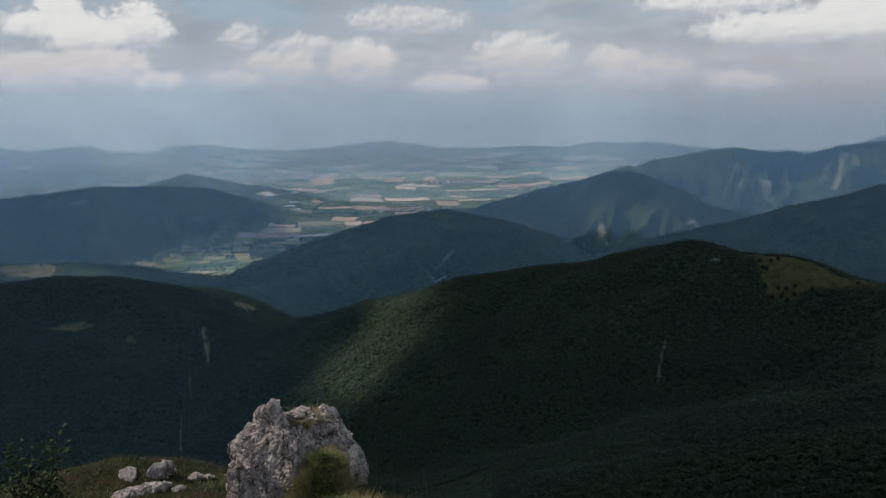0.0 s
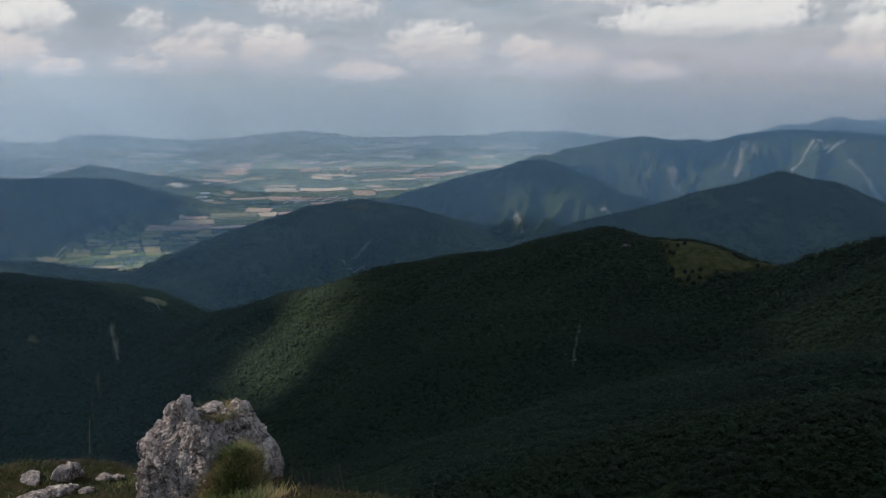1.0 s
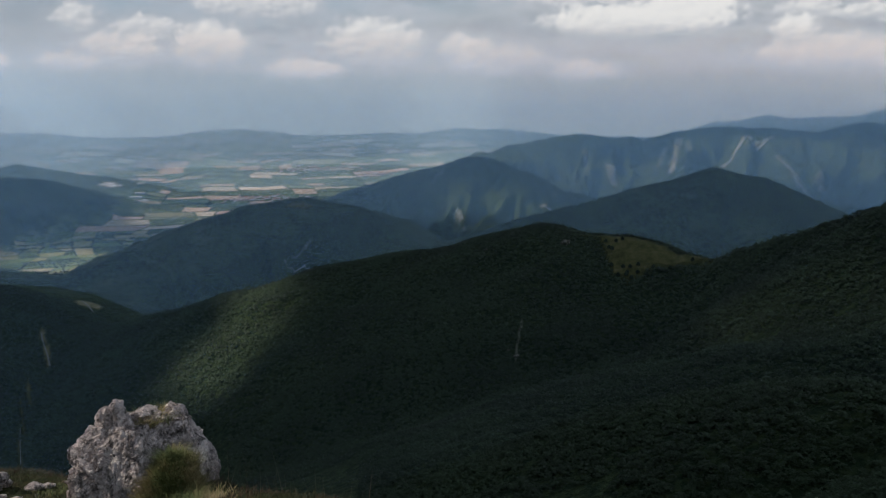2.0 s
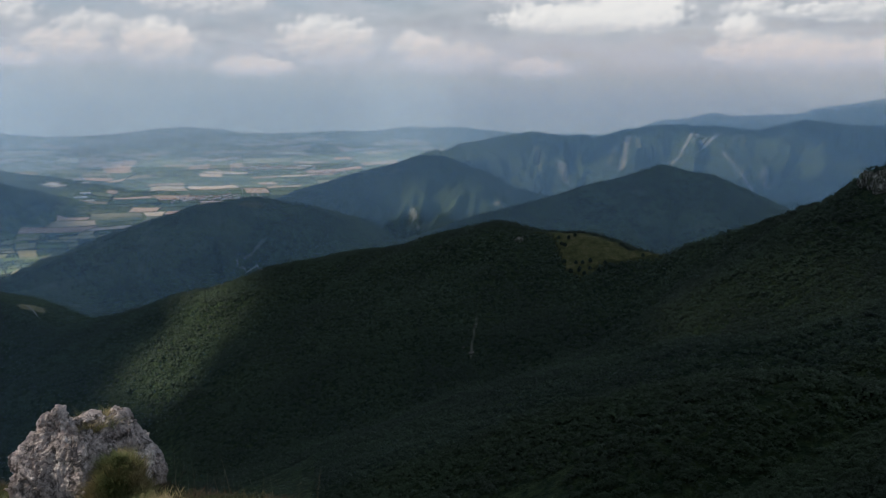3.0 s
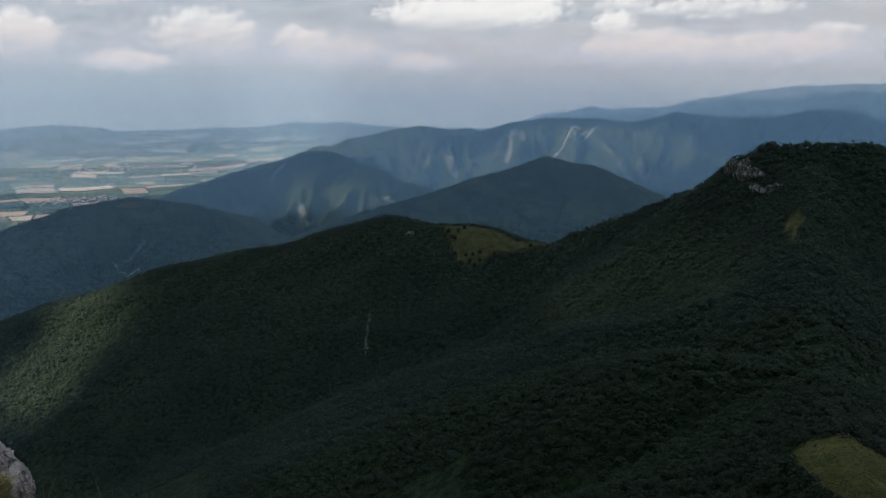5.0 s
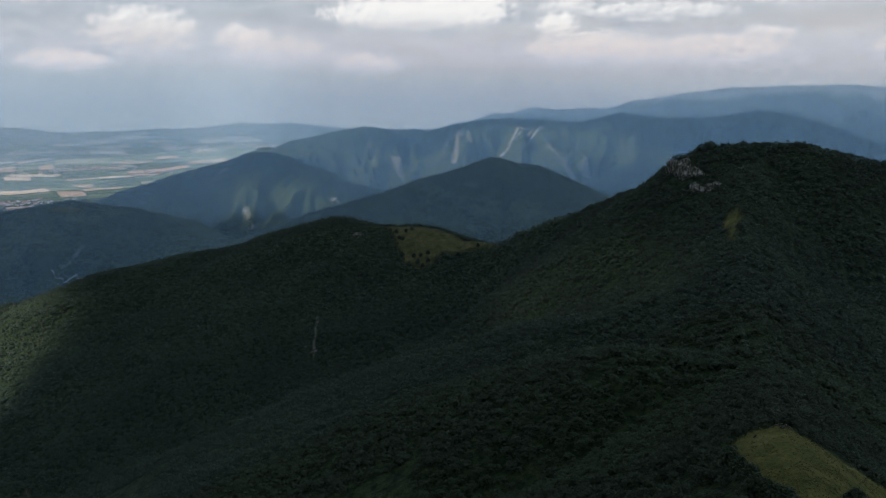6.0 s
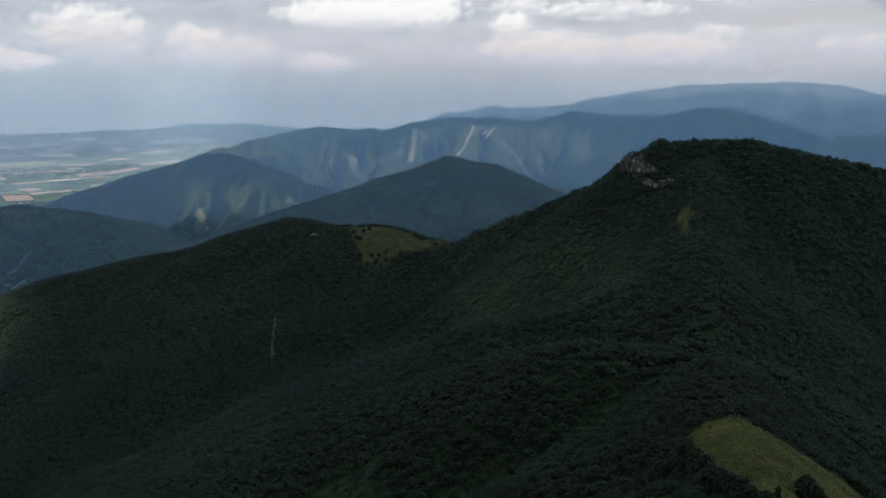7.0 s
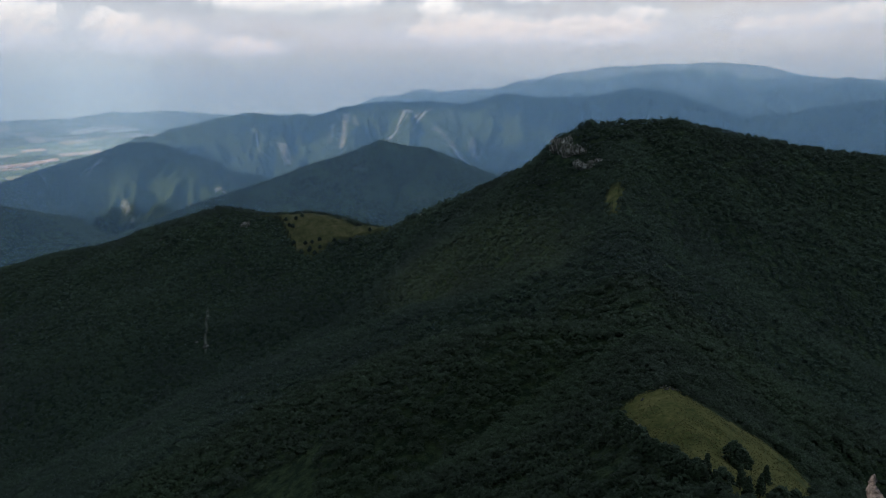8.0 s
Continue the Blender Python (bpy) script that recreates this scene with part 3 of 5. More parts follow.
def rock_material(name="limestone", grey=1.0):
    m, n, b, co = shader(name, 0.88, 0.25)
    big = n.noise(co, 3.5, 5, 0.6)
    fine = n.noise(co, 15.0, 9, 0.74)
    pits = n.add("ShaderNodeTexVoronoi", Vector=co, Scale=26.0).outputs[0]
    c = n.ramp(fine, (0.35, (0.12, 0.108, 0.104)), (0.45, (0.34, 0.31, 0.30)), (0.55, (0.56, 0.52, 0.505)), (0.66, (0.80, 0.755, 0.73)))
    c = n.mix(n.span(big, 0.48, 0.64, 0.0, 0.55), c, (0.24, 0.205, 0.195, 1))
    lichen = n.span(n.noise(co, 6.0, 7, 0.72), 0.58, 0.66)
    c = n.mix(n.math("MULTIPLY", lichen, 0.7), c, (0.72, 0.69, 0.66, 1))
    # black stains and the dark of crevices, both put into the colour
    black = n.span(n.noise(scaled(n, co, 9, 9, 3.5), 1.5, 8, 0.78), 0.50, 0.62)
    c = n.mix(n.math("MULTIPLY", black, 0.9), c, (0.05, 0.045, 0.042, 1))
    lime = n.span(n.noise(scaled(n, co, 5, 5, 1.6, 20), 1.0, 6, 0.7), 0.60, 0.68)
    c = n.mix(n.math("MULTIPLY", lime, 0.8), c, (0.82, 0.79, 0.75, 1))
    web = n.add("ShaderNodeTexVoronoi", Vector=n.mix(0.12, co, n.add("ShaderNodeTexNoise", Vector=co, Scale=5.0, Detail=4.0).outputs["Color"]), Scale=9.0)
    web.feature = "DISTANCE_TO_EDGE"
    crack = n.math("MULTIPLY", n.span(web.outputs[0], 0.022, 0.0), n.span(n.noise(co, 4.0, 3, 0.6), 0.50, 0.62))
    c = n.mix(n.math("MULTIPLY", crack, 0.85), c, (0.05, 0.045, 0.042, 1))
    c = n.mix(1.0, c, (grey * 1.34, grey * 1.22, grey * 1.19, 1), "MULTIPLY")
    n.set(b.inputs["Base Color"], c)
    bump(n, b, n.math("SUBTRACT", n.math("ADD", fine, n.math("MULTIPLY", pits, 0.3)), n.math("MULTIPLY", crack, 0.5)), 0.05)
    return m


def cliff_material():
    m, n, b, co = shader("cliff_stone", 0.92, 0.15)
    tall = scaled(n, co, 0.30, 0.30, 0.13)
    f = n.noise(tall, 1.0, 8, 0.78)
    c = n.ramp(f, (0.40, (0.03, 0.032, 0.026)), (0.49, (0.13, 0.12, 0.10)), (0.58, (0.34, 0.31, 0.275)), (0.70, (0.66, 0.61, 0.56)))
    moss = n.span(n.noise(co, 0.16, 5, 0.65), 0.46, 0.58)
    c = n.mix(n.math("MULTIPLY", moss, 0.85), c, (0.035, 0.045, 0.022, 1))
    n.set(b.inputs["Base Color"], c)
    bump(n, b, f, 2.0)
    return m


def grass_material(name, stops):
    m, n, b, co = shader(name, 0.7, 0.25)
    isl = n.add("ShaderNodeNewGeometry").outputs["Random Per Island"]
    patch = n.noise(co, 2.2, 3, 0.6)
    v = n.math("ADD", n.math("MULTIPLY", isl, 0.42), n.math("MULTIPLY", n.span(patch, 0.36, 0.64), 0.58))
    n.set(b.inputs["Base Color"], n.ramp(v, *stops))
    return m


def plain_material(name, colour, rough=0.8):
    m, n, b, co = shader(name, rough, 0.2)
    v = n.noise(co, 0.4, 5, 0.6)
    n.set(b.inputs["Base Color"], n.mix(n.span(v, 0.3, 0.7), (*[c * 0.75 for c in colour], 1), (*colour, 1)))
    return m


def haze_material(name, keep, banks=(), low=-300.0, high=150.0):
    """Haze stand-in sheet: most light passes, the rest scatters, more of the blue."""
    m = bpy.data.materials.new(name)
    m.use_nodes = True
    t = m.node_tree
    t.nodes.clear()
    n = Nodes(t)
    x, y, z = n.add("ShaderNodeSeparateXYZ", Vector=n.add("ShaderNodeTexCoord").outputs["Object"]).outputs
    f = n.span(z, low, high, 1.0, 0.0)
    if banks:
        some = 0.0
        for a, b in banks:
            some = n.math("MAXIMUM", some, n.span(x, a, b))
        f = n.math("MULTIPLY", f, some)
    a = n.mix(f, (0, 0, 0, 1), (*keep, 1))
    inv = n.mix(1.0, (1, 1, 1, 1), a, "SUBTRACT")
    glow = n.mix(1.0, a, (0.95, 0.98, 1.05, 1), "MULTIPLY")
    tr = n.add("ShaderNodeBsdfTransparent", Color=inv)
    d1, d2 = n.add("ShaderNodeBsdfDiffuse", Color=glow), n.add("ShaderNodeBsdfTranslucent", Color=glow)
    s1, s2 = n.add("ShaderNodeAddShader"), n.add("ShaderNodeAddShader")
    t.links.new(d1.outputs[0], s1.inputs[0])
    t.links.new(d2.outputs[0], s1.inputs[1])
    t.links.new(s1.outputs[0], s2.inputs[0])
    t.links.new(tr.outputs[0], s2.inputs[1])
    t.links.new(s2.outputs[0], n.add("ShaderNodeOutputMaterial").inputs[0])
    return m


def cloud_material():
    m = bpy.data.materials.new("shade_cloud")
    m.use_nodes = True
    t = m.node_tree
    t.nodes.clear()
    n = Nodes(t)
    k = n.add("ShaderNodeAttribute")
    k.attribute_name = "thickness"
    co = n.add("ShaderNodeTexCoord").outputs["Object"]
    f = n.span(n.math("ADD", k.outputs["Fac"], n.math("MULTIPLY", n.math("SUBTRACT", n.noise(co, 0.004, 4, 0.6), 0.5), 0.5)), 0.15, 0.75)
    mx = n.add("ShaderNodeMixShader", Fac=f)
    t.links.new(n.add("ShaderNodeBsdfTransparent").outputs[0], mx.inputs[1])
    t.links.new(n.add("ShaderNodeBsdfDiffuse", Color=(0.85, 0.85, 0.86, 1)).outputs[0], mx.inputs[2])
    t.links.new(mx.outputs[0], n.add("ShaderNodeOutputMaterial").inputs[0])
    return m


LAND = ground_material()
LEAF = leaf_material("leaves", (0.0190, 0.0290, 0.0170), (0.0365, 0.0610, 0.0265))
ROCK = rock_material()
# the same limestone with its whole colour darkened, for the spike
GREY_ROCK = rock_material("dark_grey_limestone", 0.3)
CLIFF = cliff_material()


# ================= ground =================
def mesh_from(name, verts, faces_flat, sizes, mats, smooth=True):
    me = bpy.data.meshes.new(name)
    verts = np.asarray(verts, np.float32)
    me.vertices.add(len(verts))
    me.vertices.foreach_set("co", verts.ravel())
    faces_flat = np.asarray(faces_flat, np.int32).ravel()
    sizes = np.asarray(sizes, np.int32)
    me.loops.add(len(faces_flat))
    me.loops.foreach_set("vertex_index", faces_flat)
    me.polygons.add(len(sizes))
    me.polygons.foreach_set("loop_start", np.concatenate([[0], np.cumsum(sizes)[:-1]]).astype(np.int32))
    me.polygons.foreach_set("loop_total", sizes)
    for m in mats:
        me.materials.append(m)
    me.update(calc_edges=True)
    if smooth:
        me.polygons.foreach_set("use_smooth", np.ones(len(sizes), bool))
    return me


def build_ground():
    az = np.concatenate([np.arange(-36, 72, 0.16), np.arange(72, 324, 3.0)]) * RAD
    rr = np.concatenate([np.linspace(0.02, 14, 62), np.geomspace(14.5, 196, 40), np.linspace(199, 295, 33), np.geomspace(302, 1000, 50), np.linspace(1012, 4960, 300)])
    A, R = np.meshgrid(az, rr, indexing="ij")
    x, y = R * np.sin(A), R * np.cos(A)
    z, near, lift = land(x, y)
    na, nr = A.shape
    i, j = np.meshgrid(np.arange(na), np.arange(nr - 1), indexing="ij")
    i2 = (i + 1) % na
    quads = np.stack([i * nr + j, i * nr + j + 1, i2 * nr + j + 1, i2 * nr + j], -1).reshape(-1, 4)
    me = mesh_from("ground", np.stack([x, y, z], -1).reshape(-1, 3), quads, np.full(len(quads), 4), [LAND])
    deg, plain = np.degrees(A), farm_mask(x, y, lift)
    opened = meadow_mask(x, y)
    for az_, r_, ha, hr in OPEN_FAR:
        opened = np.maximum(opened, spot(x, y, az_, r_, ha, hr, 41, 0.5))
    bare = np.zeros_like(x)
    for az_, r_, ha, hr in QUARRIES:
        bare = np.maximum(bare, spot(x, y, az_, r_, ha, hr, 43, 0.4))
    for az_, r_, ha, hr in PALE:
        bare = np.maximum(bare, 0.25 * spot(x, y, az_, r_, ha, hr, 43, 0.6))
    for a0, r0, a1, r1, w, much in SCREES + SCARS:
        s = np.clip((R - r0) / (r1 - r0), 0, 1)
        d = np.abs(deg - (a0 + (a1 - a0) * s)) / w * (0.75 + 0.5 * s) + fbm(x, y, 30, 3, 47) * 0.45
        run = (R > min(r0, r1)) & (R < max(r0, r1))
        bare = np.maximum(bare, np.clip((1 - d) / 0.6, 0, much) * run)
    for key, v in (("farm", plain), ("open", opened), ("bare", bare), ("summit", np.clip((60 - R) / 20, 0, 1))):
        k = me.attributes.new(key, "FLOAT", "POINT")
        k.data.foreach_set("value", v.astype(np.float32).ravel())
    return tagged(new("ground", me), "hilly wooded ground falling from a summit to a hazy farmed plain", "ground", kind="structure")


# clearings and pale pits on the far hills: azimuth, distance, half widths
OPEN_FAR = [(-28.9, 2250, 1.7, 55), (-.15, 2345, 0.9, 14)]
QUARRIES = [(-14.2, 4015, 0.5, 26), (-12.8, 3627, 0.75, 14), (-10.95, 3650, 0.25, 10), (-10.6, 3262, 0.3, 14)]
PALE = [(-25.3, 3023, 0.4, 9)]
# scree runs, from the top down: azimuth and distance twice, half width, how bare
SCREES = [(27.42, 3595, 26.98, 3291, .24, .6), (26.49, 3537, 26.06, 3337, .08, .6), (28.01, 3526, 28.32, 3434, .07, .5), (32.08, 3587, 30.52, 3399, .22, .65), (32.61, 3566, 31.59, 3467, .09, .65),
          (33.47, 3602, 32.41, 3503, .14, .65), (33.81, 3424, 35.4, 3190, .08, .6), (34.9, 3225, 36.1, 3090, .14, .55)]
SCARS = [(36.57, 3225, 37.21, 3123, .28, .35), (39.69, 3167, 39.4, 3149, .2, .6), (22.66, 3315, 23.08, 3245, .35, .45), (20.86, 3432, 21.19, 3269, .08, .45), (17.95, 2665, 18.96, 2640, .25, .6), (18.84, 2805, 18.92, 2787, .1, .9),
         (11.7, 2546, 12.01, 2483, .2, .35), (12.04, 2463, 12.2, 2445, .15, .5), (10.61, 2857, 9.54, 2777, .09, .25), (27.97, 2178, 28.81, 2153, .3, .1), (32.96, 2243, 33.21, 2228, .2, .1), (.51, 2161, -.79, 2115, .22, .2), (16.65, 1092, 16.3, 1020, .08, .4)]

ground = build_ground()


def field_material(name, stops):
    m, n, b, co = shader(name, 0.95, 0.1)
    isl = n.add("ShaderNodeNewGeometry").outputs["Random Per Island"]
    c = n.ramp(isl, *stops)
    wear = n.noise(scaled(n, co, 1, 0.5, 1, 5), 0.02, 6, 0.65)
    rows = n.noise(scaled(n, co, 0.02, 0.35, 0, 5), 1.0, 2, 0.5)
    c = n.mix(n.math("ADD", n.span(wear, 0.42, 0.66, 0.0, 0.35), n.span(rows, 0.5, 0.7, 0.0, 0.2)), c, n.mix(1.0, c, (0.55, 0.62, 0.6, 1), "MULTIPLY"))
    n.set(b.inputs["Base Color"], c)
    return m


def split(rg, u0, v0, u1, v1):
    """Divides a stretch of land into parcels, smaller in the near valley."""
    near = v0 < 3000
    lu, lv = (70, 52) if near else (200, 84)
    w, h = u1 - u0, v1 - v0
    if w < lu * rg.uniform(0.7, 1.7) and h < lv * rg.uniform(0.7, 1.7):
        return [(u0, v0, u1, v1)]
    t = rg.uniform(0.33, 0.67)
    if w / lu > h / lv:
        m = u0 + w * t
        return split(rg, u0, v0, m, v1) + split(rg, m, v0, u1, v1)
    m = v0 + h * t
    return split(rg, u0, v0, u1, m) + split(rg, u0, m, u1, v1)


def lay_out(u, v):
    """Where a point of the parcel plan lies: turned a little and bent with the land."""
    c, q = math.cos(0.09), math.sin(0.09)
    x, y = u * c - v * q, u * q + v * c
    return x + fbm(u, v, 420, 3, 95) * 90 + fbm(u, v, 110, 2, 96) * 26, y + fbm(u, v, 380, 3, 97) * 75 + fbm(u, v, 110, 2, 98) * 22


def clumps(name, at, size, label, seed):
    """Small uneven tree crowns, eight faces each."""
    rng = np.random.default_rng(seed)
    n = len(at)
    unit = np.array(((1, 0, 0), (0, 1, 0), (-1, 0, 0), (0, -1, 0), (0, 0, 1.25), (0, 0, -0.8)))
    turn = rng.uniform(0, 6.28, n)
    c, q = np.cos(turn)[:, None], np.sin(turn)[:, None]
    p = unit[None] * rng.uniform(0.65, 1.3, (n, 6, 1)) + rng.normal(0, 0.12, (n, 6, 3))
    p = np.stack([p[..., 0] * c - p[..., 1] * q, p[..., 0] * q + p[..., 1] * c, p[..., 2]], -1)
    v = p * np.reshape(size, (-1, 1, 1)) + (at + np.stack([np.zeros(n), np.zeros(n), 0.6 * size], -1))[:, None]
    f = np.array(((0, 1, 4), (1, 2, 4), (2, 3, 4), (3, 0, 4), (1, 0, 5), (2, 1, 5), (3, 2, 5), (0, 3, 5)))
    f = (f[None] + (np.arange(n) * 6)[:, None, None]).reshape(-1, 3)
    me = mesh_from(name, v.reshape(-1, 3), f, np.full(len(f), 3), [LEAF])
    return tagged(new(name, me), label, "trees", kind="stuff")


def build_fields():
    rg, rng = random.Random(8), np.random.default_rng(8)
    crops = field_material("crops", ((0.0, (0.045, 0.075, 0.04)), (0.22, (0.075, 0.11, 0.055)), (0.40, (0.13, 0.155, 0.085)), (0.54, (0.24, 0.20, 0.15)), (0.66, (0.38, 0.295, 0.225)), (0.78, (0.31, 0.215, 0.175)), (0.88, (0.48, 0.41, 0.32)), (1.0, (0.20, 0.185, 0.14))))
    hay = field_material("pasture", ((0.0, (0.06, 0.095, 0.030)), (0.3, (0.10, 0.14, 0.045)), (0.55, (0.17, 0.185, 0.07)), (0.8, (0.25, 0.22, 0.115)), (1.0, (0.33, 0.28, 0.17))))
    made = {False: [[], [], 0], True: [[], [], 0]}
    plots, rows = [], []
    for u0, v0, u1, v1 in split(rg, -2600, 2250, 1900, 4900):
        near = v0 < 3000
        mx, my = lay_out(np.array([u0, u1, (u0 + u1) / 2]), np.array([v0, v1, (v0 + v1) / 2]))
        turn = np.degrees(np.arctan2(mx, my))
        if not np.any((turn > -37) & (turn < 25) & (np.hypot(mx, my) < 4800)):
            continue
        gap = rg.uniform(1.5, 5) if near else rg.uniform(1.5, 7)
        step = 9 if near else 16
        nu, nv = max(2, int((u1 - u0) / step)), max(2, int((v1 - v0) / step))
        U, V = np.meshgrid(np.linspace(u0 + gap, u1 - gap, nu), np.linspace(v0 + gap, v1 - gap, nv), indexing="ij")
        plots.append((near, rg.random() < (0.22 if near else 0.34), nu, nv, U.ravel(), V.ravel()))
        # hedgerows on some of the boundaries
        for a, b, c, d in ((u0, v0, u1, v0), (u0, v0, u0, v1)):
            if rg.random() < (0.75 if near else 0.42):
                n = int(math.hypot(c - a, d - b) / (4.5 if near else 7))
                t = rng.random(n)
                rows.append(np.stack([a + (c - a) * t + rng.normal(0, 1.5, n), b + (d - b) * t + rng.normal(0, 1.5, n)]))
    x, y = lay_out(np.concatenate([p[4] for p in plots]), np.concatenate([p[5] for p in plots]))
    z, _, lift = land(x, y)
    fit = farm_mask(x, y, lift) * (lift < 15)
    hedge, first = [], 0
    for near, wooded, nu, nv, U, _ in plots:
        span = slice(first, first + len(U))
        first += len(U)
        ok, place = fit[span], np.stack([x[span], y[span], z[span]], -1)
        if ok.mean() < 0.35:
            continue
        if wooded or ok.min() < 0.5:
            keep = (rng.random(len(U)) < (0.7 if wooded else 0.12)) & (ok > 0.4)
            hedge.append((place + rng.uniform(-4, 4, place.shape) * (1, 1, 0))[keep])
        if not wooded:
            vs, fs, base = made[near]
            i, j = np.meshgrid(np.arange(nu - 1), np.arange(nv - 1), indexing="ij")
            q = np.stack([i * nv + j, (i + 1) * nv + j, (i + 1) * nv + j + 1, i * nv + j + 1], -1).reshape(-1, 4)
            vs.append(place + (0, 0, 0.7 if near else 1.6))
            fs.append(q[ok[q].min(1) > 0.45] + base)
            made[near][2] = base + nu * nv
    x, y = lay_out(*np.concatenate(rows, 1))
    z, _, lift = land(x, y)
    keep = (farm_mask(x, y, lift) > 0.5) & (fbm(x, y, 130, 2, 99) > -0.22)
    hedge.append(np.stack([x, y, z], -1)[keep])
    for near, label in ((False, "tan stubble, ploughed and green crop fields on the plain"), (True, "small green and straw pastures in the valley")):
        vs, fs, _ = made[near]
        me = mesh_from("fields", np.concatenate(vs), np.concatenate(fs), np.full(sum(map(len, fs)), 4), [hay if near else crops])
        tagged(new("fields", me), label, "fields", kind="stuff")
    hedge = np.concatenate(hedge)
    clumps("hedgerow_trees", hedge, rng.uniform(1.6, 3.6, len(hedge)), "dark hedgerow trees and copses between the fields", 3)


build_fields()


def build_skyline_trees():
    """Trees along the crests of the farther hills."""
    rng = np.random.default_rng(21)
    got = []
    for points, *form in RIDGES:
        for (ax, ay, az), (bx, by, bz) in zip(points[:-1], points[1:]):
            if 2000 < math.hypot(ax, ay) < 3760 and ax > -2300:
                n = int(math.hypot(bx - ax, by - ay) / 2.2)
                t = rng.random(n)
                got.append(np.stack([ax + (bx - ax) * t + rng.normal(0, 9, n), ay + (by - ay) * t + rng.normal(0, 9, n)]))
    x, y = np.concatenate(got, 1)
    z, _, lift = land(x, y)
    ok = (farm_mask(x, y, lift) < 0.3) & (fbm(x, y, 60, 2, 33) > -0.25)
    got = np.stack([x, y, z - 0.8], -1)[ok]
    clumps("skyline_trees", got, rng.uniform(1.2, 3.0, len(got)), "dark trees along the crests of the far hills", 5)


build_skyline_trees()


# ================= haze stand-in sheets and unseen clouds ===
def build_haze_sheet(r, keep, bends=(), banks=()):
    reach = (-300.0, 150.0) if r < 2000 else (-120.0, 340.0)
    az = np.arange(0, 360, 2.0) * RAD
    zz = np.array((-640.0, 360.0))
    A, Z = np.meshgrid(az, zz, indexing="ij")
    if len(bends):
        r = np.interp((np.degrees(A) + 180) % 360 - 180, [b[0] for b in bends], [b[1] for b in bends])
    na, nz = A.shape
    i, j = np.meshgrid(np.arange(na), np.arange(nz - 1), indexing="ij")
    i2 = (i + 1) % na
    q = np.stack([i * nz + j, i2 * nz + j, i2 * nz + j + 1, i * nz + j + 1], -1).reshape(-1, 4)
    me = mesh_from("haze", np.stack([r * np.sin(A), r * np.cos(A), Z], -1).reshape(-1, 3), q, np.full(len(q), 4), [haze_material("haze_sheet", keep, banks, *reach)])
    return tagged(new("haze", me), "see-through sheet standing in for thin blue haze over the valleys", "haze", kind="structure")


# sheets between the ranges stand in for distance haze, thinner over the open plain
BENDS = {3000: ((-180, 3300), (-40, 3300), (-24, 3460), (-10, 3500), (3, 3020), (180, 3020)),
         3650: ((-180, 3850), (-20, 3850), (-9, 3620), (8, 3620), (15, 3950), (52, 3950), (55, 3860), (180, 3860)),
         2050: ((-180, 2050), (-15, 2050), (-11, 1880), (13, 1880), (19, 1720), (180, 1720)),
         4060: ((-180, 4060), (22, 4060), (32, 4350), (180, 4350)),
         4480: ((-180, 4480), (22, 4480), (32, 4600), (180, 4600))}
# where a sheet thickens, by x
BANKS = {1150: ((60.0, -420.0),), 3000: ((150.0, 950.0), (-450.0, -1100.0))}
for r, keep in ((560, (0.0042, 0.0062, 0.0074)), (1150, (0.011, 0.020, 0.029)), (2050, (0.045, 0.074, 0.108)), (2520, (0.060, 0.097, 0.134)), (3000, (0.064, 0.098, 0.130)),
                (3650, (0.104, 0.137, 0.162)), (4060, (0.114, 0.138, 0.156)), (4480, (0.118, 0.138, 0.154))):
    build_haze_sheet(r, keep, BENDS.get(r, ()), BANKS.get(r, ()))

# gaps cut in the unseen clouds to light chosen ground: azimuth, distance, half widths
GAPS = [(-5.5, 1420, 6.6, 200, .24), (-10, 1320, 5.0, 150, .24), (-1.6, 1385, 3.0, 110, .34), (49, 870, 12, 170, .60), (-19.5, 2760, 4.2, 170, 0), (-12, 3330, 4, 180, 0), (-2, 3890, 34, 520, 0), (14.0, 2570, 6.0, 140, .32), (-23.5, 2900, 4.5, 110, .45), (24.0, 3280, 8, 190, 0),
        (34, 3380, 10, 250, 0), (-29, 2255, 3.4, 110, 0), (50, 4700, 16, 150, 0)]


